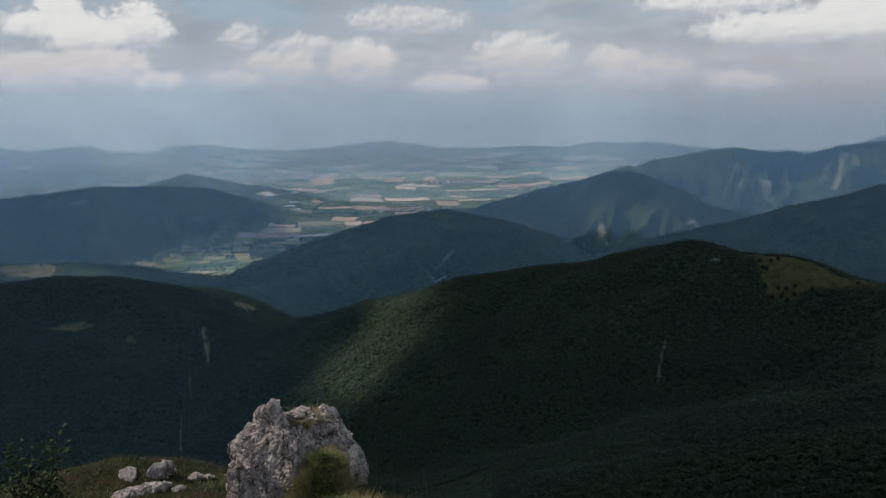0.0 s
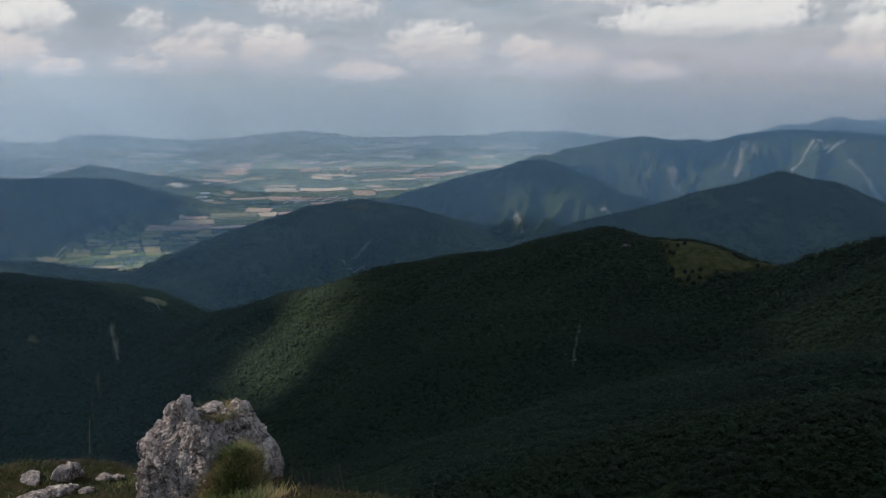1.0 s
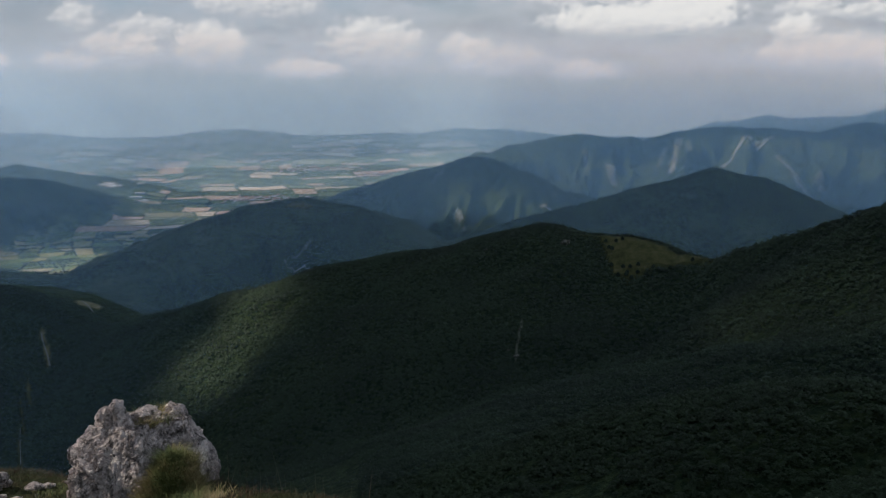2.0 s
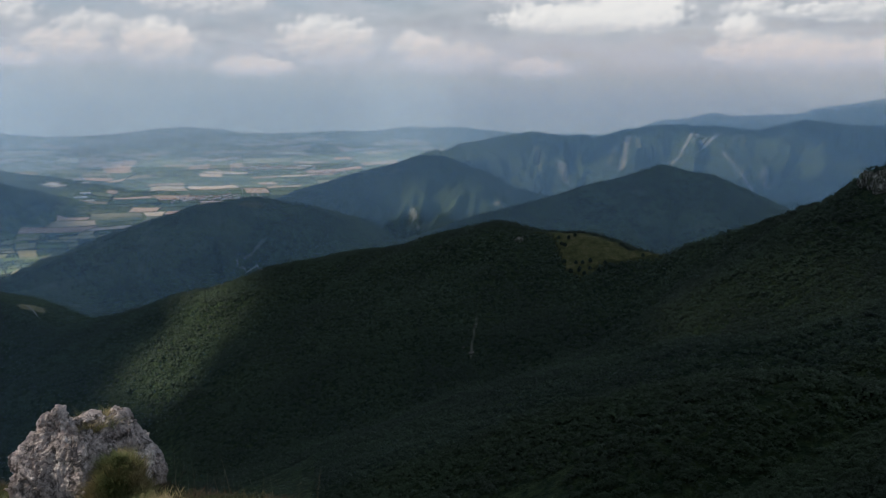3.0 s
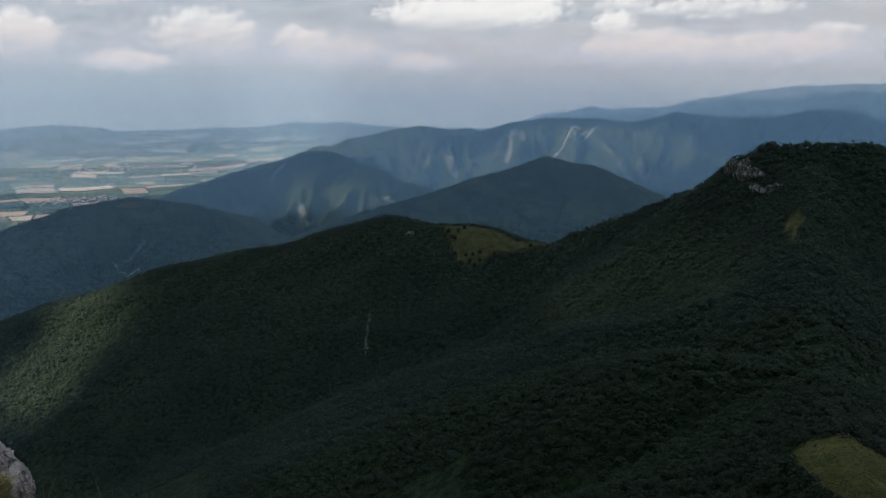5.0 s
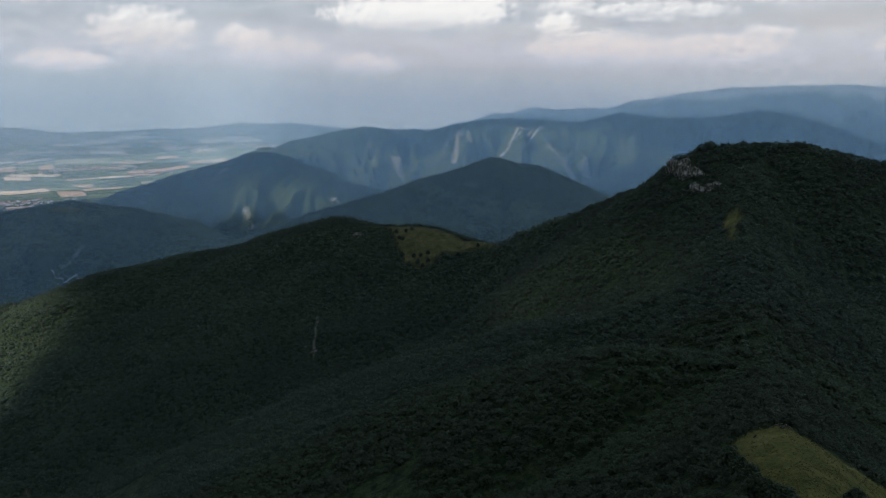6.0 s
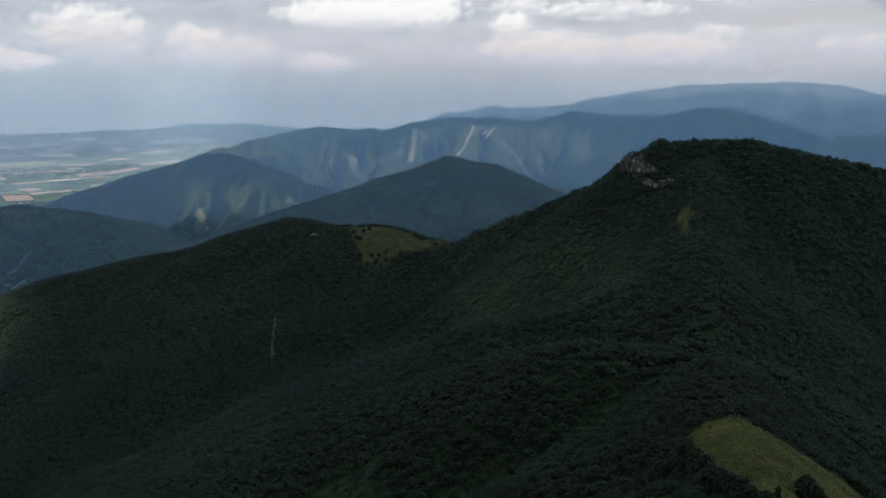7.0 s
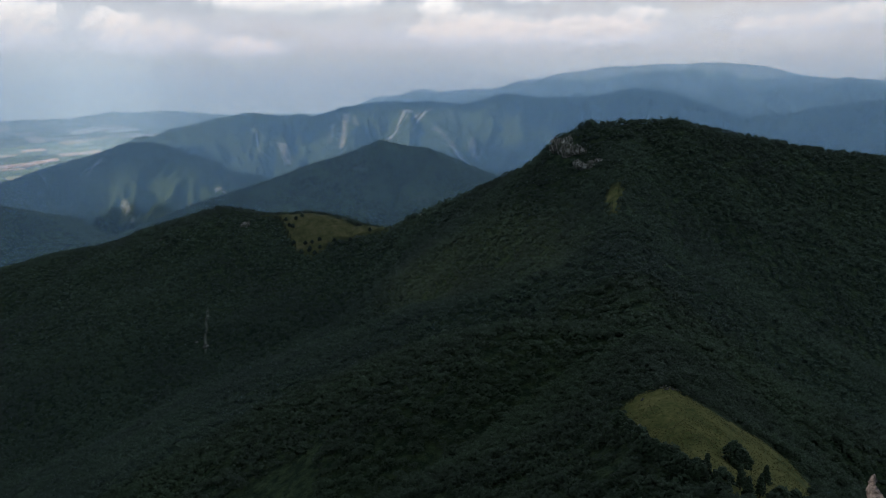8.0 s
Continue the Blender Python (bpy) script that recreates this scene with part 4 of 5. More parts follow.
# cloud sheet added out of view towards the sun, to shade the near hills
def build_shade_cloud_cover():
    top = 4300.0
    g = np.linspace(-5600, 5600, 160)
    X, Y = np.meshgrid(g, g, indexing="ij")
    gz = np.interp(np.hypot(X, Y), (0, 160, 420) + FLOOR_R[1:], (-3, -40, -260) + tuple(z + 130 for z in FLOOR_Z[1:]))
    cover = np.ones_like(X) * 1.25 + fbm(X, Y, 900, 4, 61) * 0.3
    for az, r, ha, hr, least in GAPS:
        a = (np.degrees(np.arctan2(X, Y)) - az + 180) % 360 - 180
        d = np.hypot(a / ha, (np.hypot(X, Y) - r) / hr) + fbm(X, Y, 300, 4, 63) * 0.35
        cover = np.minimum(cover, np.clip((d - 0.75) / 0.45, least, 1.5))
    # the sheet is thinned over the summit to let weak sun through
    cover = np.minimum(cover, 0.33 + np.clip((np.hypot(X, Y) - 90) / 90, 0, 1))
    k = (top - gz) / SUN_DIR.z
    x, y = X + SUN_DIR.x * k, Y + SUN_DIR.y * k
    z = top + np.clip(cover, 0, 1) * 260 * (0.6 + fbm(X, Y, 500, 4, 65)) 
    n = len(g)
    i, j = np.meshgrid(np.arange(n - 1), np.arange(n - 1), indexing="ij")
    q = np.stack([i * n + j, (i + 1) * n + j, (i + 1) * n + j + 1, i * n + j + 1], -1).reshape(-1, 4)
    q = q[cover.ravel()[q].max(1) > 0.06]
    me = mesh_from("shade_cloud_cover", np.stack([x, y, z], -1).reshape(-1, 3), q, np.full(len(q), 4), [cloud_material()])
    k = me.attributes.new("thickness", "FLOAT", "POINT")
    k.data.foreach_set("value", np.clip(cover, 0, 1).astype(np.float32).ravel())
    return tagged(new("shade_cloud_cover", me), "unseen broken cumulus cover added high above to shade the near hills", "cloud", kind="structure")


build_shade_cloud_cover()


# ================= woods =================
def scatter(rng, r0, r1, spacing, a0=-34, a1=70):
    n = int((r1 * r1 - r0 * r0) * 0.5 * (a1 - a0) * RAD / spacing ** 2)
    r = np.sqrt(rng.uniform(r0 * r0, r1 * r1, n))
    a = rng.uniform(a0, a1, n)
    return a, r


def build_woods(r0, r1, spacing, sprays, spray, a0, seed, radius):
    """Crowns made of many small tilted leaf sprays over a dome; each spray is a ragged three-sided tent."""
    rng = np.random.default_rng(seed)
    a, r = scatter(rng, r0, r1, spacing, a0)
    # the ridge and the hill carry the woods; their far sides only a little way down
    crest_r = np.interp(a, (-34, -18, -9.6, 2.4, 18.5, 28.5, 37, 45, 58, 70), (1900, 1850, 1620, 1480, 1350, 1250, 1060, 945, 1000, 1100))
    ok = r < crest_r + 70
    a, r = a[ok] * RAD, r[ok]
    x, y = r * np.sin(a), r * np.cos(a)
    z, near, lift = land(x, y)
    keep = (meadow_mask(x, y) < 0.4) & (cliff_mask(x, y) < 0.5)
    x, y, z = x[keep], y[keep], z[keep] - 0.6
    n = len(x)
    size = rng.uniform(0.65, 1.4, n) * radius
    tall = rng.uniform(0.75, 1.3, n)
    vs, fs, base = [], [], 0
    tri = np.array(((0, 1, 3), (1, 2, 3), (2, 0, 3)))
    for c in range(sprays):
        turn, out = rng.uniform(0, 2 * np.pi, n), np.sqrt(rng.uniform(0.0, 1.0, n))
        dome = np.sqrt(1 - 0.97 * out * out)
        lump = 0.16 * np.sin(turn * 3 + np.arange(n)) * out
        off = np.stack([np.cos(turn) * out, np.sin(turn) * out, (-0.15 + dome * 1.3 + lump + rng.uniform(-0.14, 0.08, n)) * tall], -1)
        rad = size * rng.uniform(0.6, 1.4, n) * spray
        t0 = rng.uniform(0, 2 * np.pi, n)[:, None] + np.arange(3)[None] * 2.094 + rng.uniform(-0.4, 0.4, (n, 3))
        ln = rng.uniform(0.6, 1.4, (n, 3))
        ring = np.stack([np.cos(t0) * ln, np.sin(t0) * ln, rng.uniform(-0.5, 0.15, (n, 3))], -1)
        top = np.stack([np.cos(turn) * out * 0.6 + rng.uniform(-0.3, 0.3, n), np.sin(turn) * out * 0.6 + rng.uniform(-0.3, 0.3, n), rng.uniform(0.35, 0.8, n)], -1)
        p = np.concatenate([ring, top[:, None]], 1) * rad[:, None, None] + (np.stack([x, y, z], -1) + off * size[:, None])[:, None]
        vs.append(p.reshape(-1, 3))
        fs.append((tri[None] + (np.arange(n) * 4)[:, None, None] + base).reshape(-1, 3))
        base += n * 4
    vs, fs = np.concatenate(vs), np.concatenate(fs)
    me = mesh_from("woods", vs, fs, np.full(len(fs), 3), [LEAF])
    return tagged(new("woods", me), "dense dark green broadleaf woods covering the slopes", "woods", kind="stuff")


def cliff_mask(x, y):
    m = np.zeros(np.shape(x))
    for az, r, ha, hr in ((43.6, 912, 1.0, 20), (45.2, 874, 1.0, 11), (19.7, 1274, 0.3, 9), (16.5, 1062, 0.16, 38), (16.25, 1024, 0.3, 12)):
        m = np.maximum(m, spot(x, y, az, r, ha, hr, 51, 0.2))
    return m


build_woods(150, 420, 4.3, 50, 0.215, 24, 1, 2.9)
build_woods(420, 820, 4.5, 13, 0.38, 4, 2, 2.9)
build_woods(820, 1080, 4.0, 10, 0.50, -6, 4, 2.8)
build_woods(1080, 1950, 4.9, 3, 0.70, -34, 3, 2.9)


# ================= rocks =================
def part(name, me, parent, label="", at=None):
    ob = new(name, me)
    ob.parent = parent
    if at is not None:
        ob.matrix_basis = at
    if label:
        ob["label"] = label
    return ob


def rock_mesh(name, blobs, voxel, seed, mat, rough=1.0, blocky=0.5):
    """One skin over several lumps, broken by joints, facets and pits. blobs: centre and radii."""
    bm = bmesh.new()
    rg = random.Random(seed * 31)
    for cx, cy, cz, rx, ry, rz in blobs:
        # an angular block: the hull of a few points near an ellipsoid
        block = bmesh.new()
        for _ in range(24):
            d = Vector((rg.gauss(0, 1), rg.gauss(0, 1), rg.gauss(0, 1))).normalized() * rg.uniform(0.95, 1.25)
            block.verts.new((cx + d.x * rx, cy + d.y * ry, cz + d.z * rz))
        hull = bmesh.ops.convex_hull(block, input=block.verts)
        loose = [v for v in block.verts if not v.link_faces]
        for v in loose:
            block.verts.remove(v)
        tmp = bpy.data.meshes.new("block")
        block.to_mesh(tmp)
        block.free()
        bm.from_mesh(tmp)
        bpy.data.meshes.remove(tmp)
    me = bpy.data.meshes.new(name)
    bm.to_mesh(me)
    bm.free()
    ob = new(name, me)
    md = ob.modifiers.new("skin", "REMESH")
    md.mode, md.voxel_size = "VOXEL", voxel
    dg = bpy.context.evaluated_depsgraph_get()
    dg.update()
    skin = bpy.data.meshes.new_from_object(ob.evaluated_get(dg))
    bpy.data.objects.remove(ob)
    bpy.data.meshes.remove(me)
    size = max(b[3] for b in blobs)
    shift = Vector((seed * 7.1, seed * 3.3, seed * 1.7))
    normals = [v.normal.copy() for v in skin.vertices]
    for v, nrm in zip(skin.vertices, normals):
        p = v.co / size
        big = noise.noise(p * 1.8 + shift) * 0.07
        warp = noise.noise_vector(p * 2.0 + shift) * 0.25
        step = 0.0
        for scale, amp in ((1.9, 0.07), (4.3, 0.055), (9.0, 0.028), (17.0, 0.014)):
            q = Vector(((p.x + warp.x) * scale, (p.y + warp.y) * scale, (p.z + warp.z) * scale * 0.75)) + shift
            dist, near_by = noise.voronoi(q)
            c = near_by[0]
            tilt = Vector((noise.noise(c * 3.1), noise.noise(c * 3.7 + shift), noise.noise(c * 2.9 - shift)))
            gap = min((dist[1] - dist[0]) / 0.07, 1.0)
            step += amp * (noise.noise(c * 5.3) * 0.9 + (q - c).dot(tilt) * 1.3 + (gap - 1) * (0.9 if scale < 3 else 0.45)) * blocky
        q = Vector((p.x + warp.z, p.y + warp.x, p.z * 0.7 + p.x * 0.25 + warp.y)) + shift
        fine = 0.0
        for scale, amp in ((3.5, 0.036), (8.0, 0.042), (19.0, 0.034), (41.0, 0.020)):
            fine += amp * (0.22 - abs(noise.noise(q * scale)))
        v.co += nrm * size * rough * (big + step + fine)
    skin.name = name
    skin.materials.clear()
    skin.materials.append(mat)
    skin.polygons.foreach_set("use_smooth", np.zeros(len(skin.polygons), bool))
    return skin


def lie(az, r, turn=0.0, sink=0.0):
    """Pose on the ground at that azimuth and distance, facing the summit."""
    x, y = r * math.sin(az * RAD), r * math.cos(az * RAD)
    z = float(land(np.array([x]), np.array([y]))[0][0])
    return pose(x, y, z - sink, 0, 0, -az + turn)


ROCK_AT = pose(-1.10, 5.95, -1.52, 0, 0, 11)
summit = new("summit_rock", rock_mesh("summit_rock", [
    (-.20, .03, .24, .32, .33, .38), (-.29, .05, .67, .085, .10, .15), (-.33, .06, .52, .19, .18, .21), (-.42, .0, .36, .21, .24, .26), (-.48, -.05, .12, .20, .22, .28), (-.06, .14, .36, .30, .28, .28),
    (.13, .17, .53, .11, .13, .14), (.02, .16, .53, .22, .15, .11), (.21, .14, .32, .20, .24, .24), (.31, .08, .12, .16, .22, .30), (-.62, -.20, -.06, .15, .17, .16), (-.18, -.22, .08, .26, .2, .26),
    (-.12, .12, .55, .2, .18, .13), (-.55, -.02, .02, .17, .22, .25)], 0.0085, 3, ROCK, 1.0, 1.0))
summit.matrix_basis = ROCK_AT
tagged(summit, "grey weathered limestone rock with cracks standing out of the summit turf", "rock")

for az, r, blobs, seed in (
        (-21.6, 7.1, [(-.02, 0, .05, .10, .08, .10), (.05, .02, .09, .08, .07, .07), (-.07, .0, .0, .06, .07, .06)], 5),
        (-24.3, 6.98, [(.04, .13, -.015, .11, .15, .035), (0, 0, -.045, .12, .17, .04), (-.05, -.13, -.075, .12, .14, .035)], 6),
        (-23.6, 6.7, [(0, 0, -.02, .22, .14, .07), (.14, .03, -.01, .14, .1, .06), (-.17, -.03, -.03, .1, .08, .05)], 7),
        (-20.9, 7.2, [(0, 0, .02, .06, .05, .04)], 8), (-19.1, 7.15, [(0, 0, .02, .09, .06, .05)], 9), (-18.3, 7.2, [(0, 0, .01, .07, .05, .035)], 10),
        (-21.2, 6.85, [(0, 0, .01, .06, .04, .03)], 11), (-20.4, 6.68, [(0, 0, .01, .08, .05, .03)], 12)):
    st = new("stone", rock_mesh("stone", blobs, max(0.006, blobs[0][3] * 0.07), seed, ROCK, 0.75, 1.2))
    st.matrix_basis = lie(az, r)
    tagged(st, "pale limestone boulder half sunk in the short turf", "stone", "stones on the summit")

spike = new("rock_spike", rock_mesh("rock_spike", [(0, 0, .2, .22, .26, .5), (0, 0, .7, .10, .13, .40), (.02, 0, 1.08, .07, .08, .22), (-.02, 0, 1.30, .03, .035, .12), (.06, 0, 1.12, .035, .05, .12)], 0.012, 15, GREY_ROCK, 0.8, 1.0))
spike.matrix_basis = pose(5.88, 1.83, -2.50, 0, 0, -60)
tagged(spike, "narrow dark grey limestone spike below the summit edge", "rock")

# cliffs and outcrops in the woods
for az, r, w, h, d, seed, sink in ((42.75, 926, 6, 17, 6, 21, 3), (43.35, 914, 8, 20, 7, 22, 5), (43.95, 904, 9, 15, 6, 32, 5), (44.55, 900, 7, 11, 5, 25, 3), (44.3, 886, 5, 9, 5, 33, 3), (44.75, 880, 8, 9, 5, 23, 2), (45.4, 874, 9, 8, 5, 24, 2), (46.0, 872, 6, 6, 4, 34, 2), (19.65, 1279, 5, 9, 4, 26, 1), (20.0, 1284, 3, 7, 3, 27, 1),
                                   (13.9, 1300, 3.5, 4, 3, 28, 1), (16.3, 1024, 3.5, 6, 3, 29, 1), (15.7, 1036, 2.5, 3, 2.5, 30, 1), (16.55, 1072, 2, 5, 2.5, 31, 1)):
    rng = random.Random(seed)
    blobs = [(rng.uniform(-.8, .8) * w, rng.uniform(-.3, .5) * d, rng.uniform(.1, .7) * h, w * rng.uniform(.4, .7), d * rng.uniform(.6, 1.0), h * rng.uniform(.3, .55)) for _ in range(7)]
    blobs.insert(0, (0, 0, h * .3, w * .7, d * .8, h * .6))
    cl = new("cliff", rock_mesh("cliff", blobs, w * 0.09, seed, CLIFF, 0.7, 1.4))
    cl.matrix_basis = lie(az, r, 0, sink)
    tagged(cl, "pale broken limestone cliff rising out of the wooded slope", "cliff", "outcrops in the woods")

# ================= turf, grass and herbs on the summit =================
def blades(roots, length, width, lean, rng, curl=0.5, upness=1.0):
    """Tapered bent blades: one ribbon of three faces each."""
    n = len(roots)
    turn = rng.uniform(0, 2 * np.pi, n)
    ln = length * rng.uniform(0.5, 1.25, n)
    out = np.stack([np.cos(turn), np.sin(turn), np.zeros(n)], -1)
    side = np.stack([-np.sin(turn), np.cos(turn), np.zeros(n)], -1) * (width * rng.uniform(0.6, 1.3, n))[:, None]
    up = np.array((0, 0, 1.0)) * upness
    lean = lean * rng.uniform(0.2, 1.6, n)[:, None]
    vs = []
    for t, w in ((0, 1.0), (0.4, 0.85), (0.75, 0.5), (1.0, 0.0)):
        c = roots + (up * (t - 0.35 * curl * t * t) + out * lean * (t * 0.5 + curl * t * t)) * ln[:, None]
        vs += [c - side * w, c + side * w] if w else [c]
    v = np.stack(vs, 1)
    base = (np.arange(n) * 7)[:, None]
    f4 = np.concatenate([base + np.array(q) for q in ((0, 1, 3, 2), (2, 3, 5, 4))], 0)
    f3 = base + np.array((4, 5, 6))
    return v.reshape(-1, 3), f4, f3


def grass_object(name, groups, mat, label):
    vs, flat, sizes, base = [], [], [], 0
    for v, f4, f3 in groups:
        vs.append(v)
        flat += [(f4 + base).ravel(), (f3 + base).ravel()]
        sizes += [np.full(len(f4), 4), np.full(len(f3), 3)]
        base += len(v)
    me = mesh_from(name, np.concatenate(vs), np.concatenate(flat), np.concatenate(sizes), [mat], smooth=True)
    return tagged(new(name, me), label, "grass", kind="stuff")


GRASS = grass_material("grass_blades", ((0.0, (0.050, 0.078, 0.024)), (0.3, (0.105, 0.125, 0.040)), (0.55, (0.18, 0.165, 0.068)), (0.8, (0.27, 0.205, 0.10)), (1.0, (0.42, 0.34, 0.21))))
TURF = grass_material("turf_blades", ((0.0, (0.011, 0.018, 0.005)), (0.35, (0.026, 0.031, 0.008)), (0.55, (0.043, 0.035, 0.011)), (0.75, (0.054, 0.025, 0.015)), (1.0, (0.068, 0.050, 0.024))))
rng = np.random.default_rng(11)


def on_ground(az, r):
    x, y = r * np.sin(az * RAD), r * np.cos(az * RAD)
    return np.stack([x, y, land(x, y)[0] - 0.01], -1)


n = 64000
turf_a, turf_r = rng.uniform(-40, 8, n), np.sqrt(rng.uniform(4.2 ** 2, 8.4 ** 2, n))
clumpy = fbm(turf_r * np.sin(turf_a * RAD), turf_r * np.cos(turf_a * RAD), 0.45, 3, 81)
ok = clumpy > rng.uniform(-0.9, 0.5, n)
roots = on_ground(turf_a[ok], turf_r[ok])
grass_object("turf", [blades(roots, 0.050, 0.0030, 0.9, rng, 0.7)], TURF, "short brown and green mountain turf on the summit")

# long tufts: azimuth, distance, spread, blades, length
tufts = []
for az, r, spread, count, length in ((-9.0, 5.35, .26, 700, .16), (-11.0, 5.25, .25, 600, .15), (-7.4, 5.35, .16, 200, .12), (-13.5, 5.3, .2, 420, .14), (-16.5, 5.5, .2, 300, .13),
                                     (-22.5, 7.2, .45, 300, .06), (-27, 6.6, .4, 400, .08), (-30, 6.0, .4, 600, .12), (-33, 5.6, .5, 800, .16), (-26, 5.6, .5, 400, .07), (-20.5, 5.6, .35, 300, .08), (-17, 6.9, .3, 300, .08)):
    c = on_ground(np.array([az]), np.array([r]))[0]
    q = c + rng.normal(0, 1, (count, 3)) * (spread * .55, spread * .55, 0)
    q[:, 2] = land(q[:, 0], q[:, 1])[0] - 0.01
    tufts.append(blades(q, length * 0.8, 0.0032, 0.7, rng, 0.7))
grass_object("grass", tufts, GRASS, "long green and straw-coloured grass tufts at the summit edge")

# the turf bank that climbs the rock, and the ledge on its top
from_rock = np.array(ROCK_AT)


def on_rock(u, v, z):
    p = np.stack([u, v, z, np.ones_like(u)], -1)
    return (p @ from_rock.T)[:, :3]


BANK = [(.02, -.50, -.03, .34, .16, .20), (.07, -.38, .12, .24, .16, .20), (-.24, -.61, -.07, .30, .14, .17), (.10, -.29, .25, .19, .15, .17), (.22, -.43, -.06, .21, .14, .20)]
bank = new("turf_bank", rock_mesh("turf_bank", BANK, 0.02, 17, GRASS, 0.5, 0.2))
bank.matrix_basis = ROCK_AT
tagged(bank, "grass-grown earth bank against the limestone rock", "bank")
n = 22000
th, ph = rng.uniform(0, 2 * np.pi, n), rng.uniform(0.05, 1.5, n)
blob = np.array(BANK)[rng.choice(5, n, p=(.30, .22, .24, .08, .16))]
pts = blob[:, :3] + blob[:, 3:] * 0.97 * np.stack([np.sin(ph) * np.cos(th), np.sin(ph) * np.sin(th), np.cos(ph)], -1)
ledge = 900
lu, lv = rng.uniform(-.19, .10, ledge), rng.uniform(-.02, .24, ledge)
grass_object("grass", [blades(on_rock(*pts.T), 0.11, 0.0028, 0.7, rng, 0.8), blades(on_rock(lu, lv, np.full(ledge, .59) + 0.02 * np.sin(lu * 40)), 0.085, 0.0020, 1.0, rng, 0.8)], GRASS, "long tufted grass growing on the limestone rock")

# dry seed stalks that stand against the dark woods
stalks = []
for az, r, count, length in ((-4.2, 5.7, 12, .42), (-1.5, 5.3, 10, .38), (-6.0, 5.8, 10, .40), (1.5, 5.0, 8, .36), (4.5, 4.7, 6, .34), (-12.5, 6.5, 6, .9)):
    q = on_ground(az + rng.normal(0, 1.0, count), r + rng.normal(0, 0.12, count))
    stalks.append(blades(q, length, 0.0009, 0.35, rng, 0.4))
grass_object("seed_stalks", stalks, grass_material("dry_stalks", ((0.0, (0.10, 0.075, 0.045)), (1.0, (0.24, 0.19, 0.12)))), "thin dry seed stalks at the summit edge")


# ================= shrub and single trees =================
BARK = plain_material("bark", (0.085, 0.068, 0.052), 0.95)
SHRUB = leaf_material("shrub_leaves", (0.016, 0.030, 0.009), (0.042, 0.066, 0.019), 8.0)


def tube(bm, a, b, r0, r1, sides=6):
    a, b = Vector(a), Vector(b)
    q = (b - a).to_track_quat("Z", "Y")
    ring = []
    for c, r in ((a, r0), (b, r1)):
        ring.append([bm.verts.new(c + q @ Vector((math.cos(k * math.tau / sides) * r, math.sin(k * math.tau / sides) * r, 0))) for k in range(sides)])
    for k in range(sides):
        bm.faces.new((ring[0][k], ring[0][(k + 1) % sides], ring[1][(k + 1) % sides], ring[1][k]))


def finish(bm, name, mat, smooth=True):
    me = bpy.data.meshes.new(name)
    bm.to_mesh(me)
    bm.free()
    me.materials.append(mat)
    if smooth:
        me.polygons.foreach_set("use_smooth", np.ones(len(me.polygons), bool))
    return me


def build_shrub(at, height, seed):
    rg = random.Random(seed)
    top = new("shrub")
    top.matrix_basis = at
    bm, lf = bmesh.new(), bmesh.new()
    for k in range(9):
        a, out = rg.uniform(0, math.tau), rg.uniform(.06, .26)
        tip = Vector((math.cos(a) * out, math.sin(a) * out, rg.uniform(.6, 1.0))) * height
        mid = Vector((tip.x * .35, tip.y * .35, tip.z * .5))
        tube(bm, (0, 0, -.05), mid, .012, .008)
        tube(bm, mid, tip, .008, .002)
        for j in range(150):
            t = rg.uniform(.15, 1.0)
            c = (mid * (t / .5) if t < .5 else mid.lerp(tip, (t - .5) / .5)) + Vector((rg.gauss(0, 1), rg.gauss(0, 1), rg.gauss(0, 1))) * .042 * height
            m = pose(c.x, c.y, c.z, rg.uniform(-60, 60), rg.uniform(-60, 60), rg.uniform(0, 360))
            ln = rg.uniform(.026, .052)
            vs = [lf.verts.new(m @ Vector(p)) for p in ((0, 0, 0), (ln * .32, ln * .45, .006), (0, ln, -.004), (-ln * .32, ln * .45, .006))]
            lf.faces.new(vs)
    part("stems", finish(bm, "stems", BARK), top)
    part("leaves", finish(lf, "leaves", SHRUB), top, "small green leaves")
    return tagged(top, "small leafy green shrub on the grassy summit slope", "shrub")


build_shrub(lie(-30.6, 4.9), 1.05, 1)
build_shrub(lie(-32.4, 4.6), 0.85, 3)
build_shrub(lie(-29.2, 5.3), 0.62, 4)


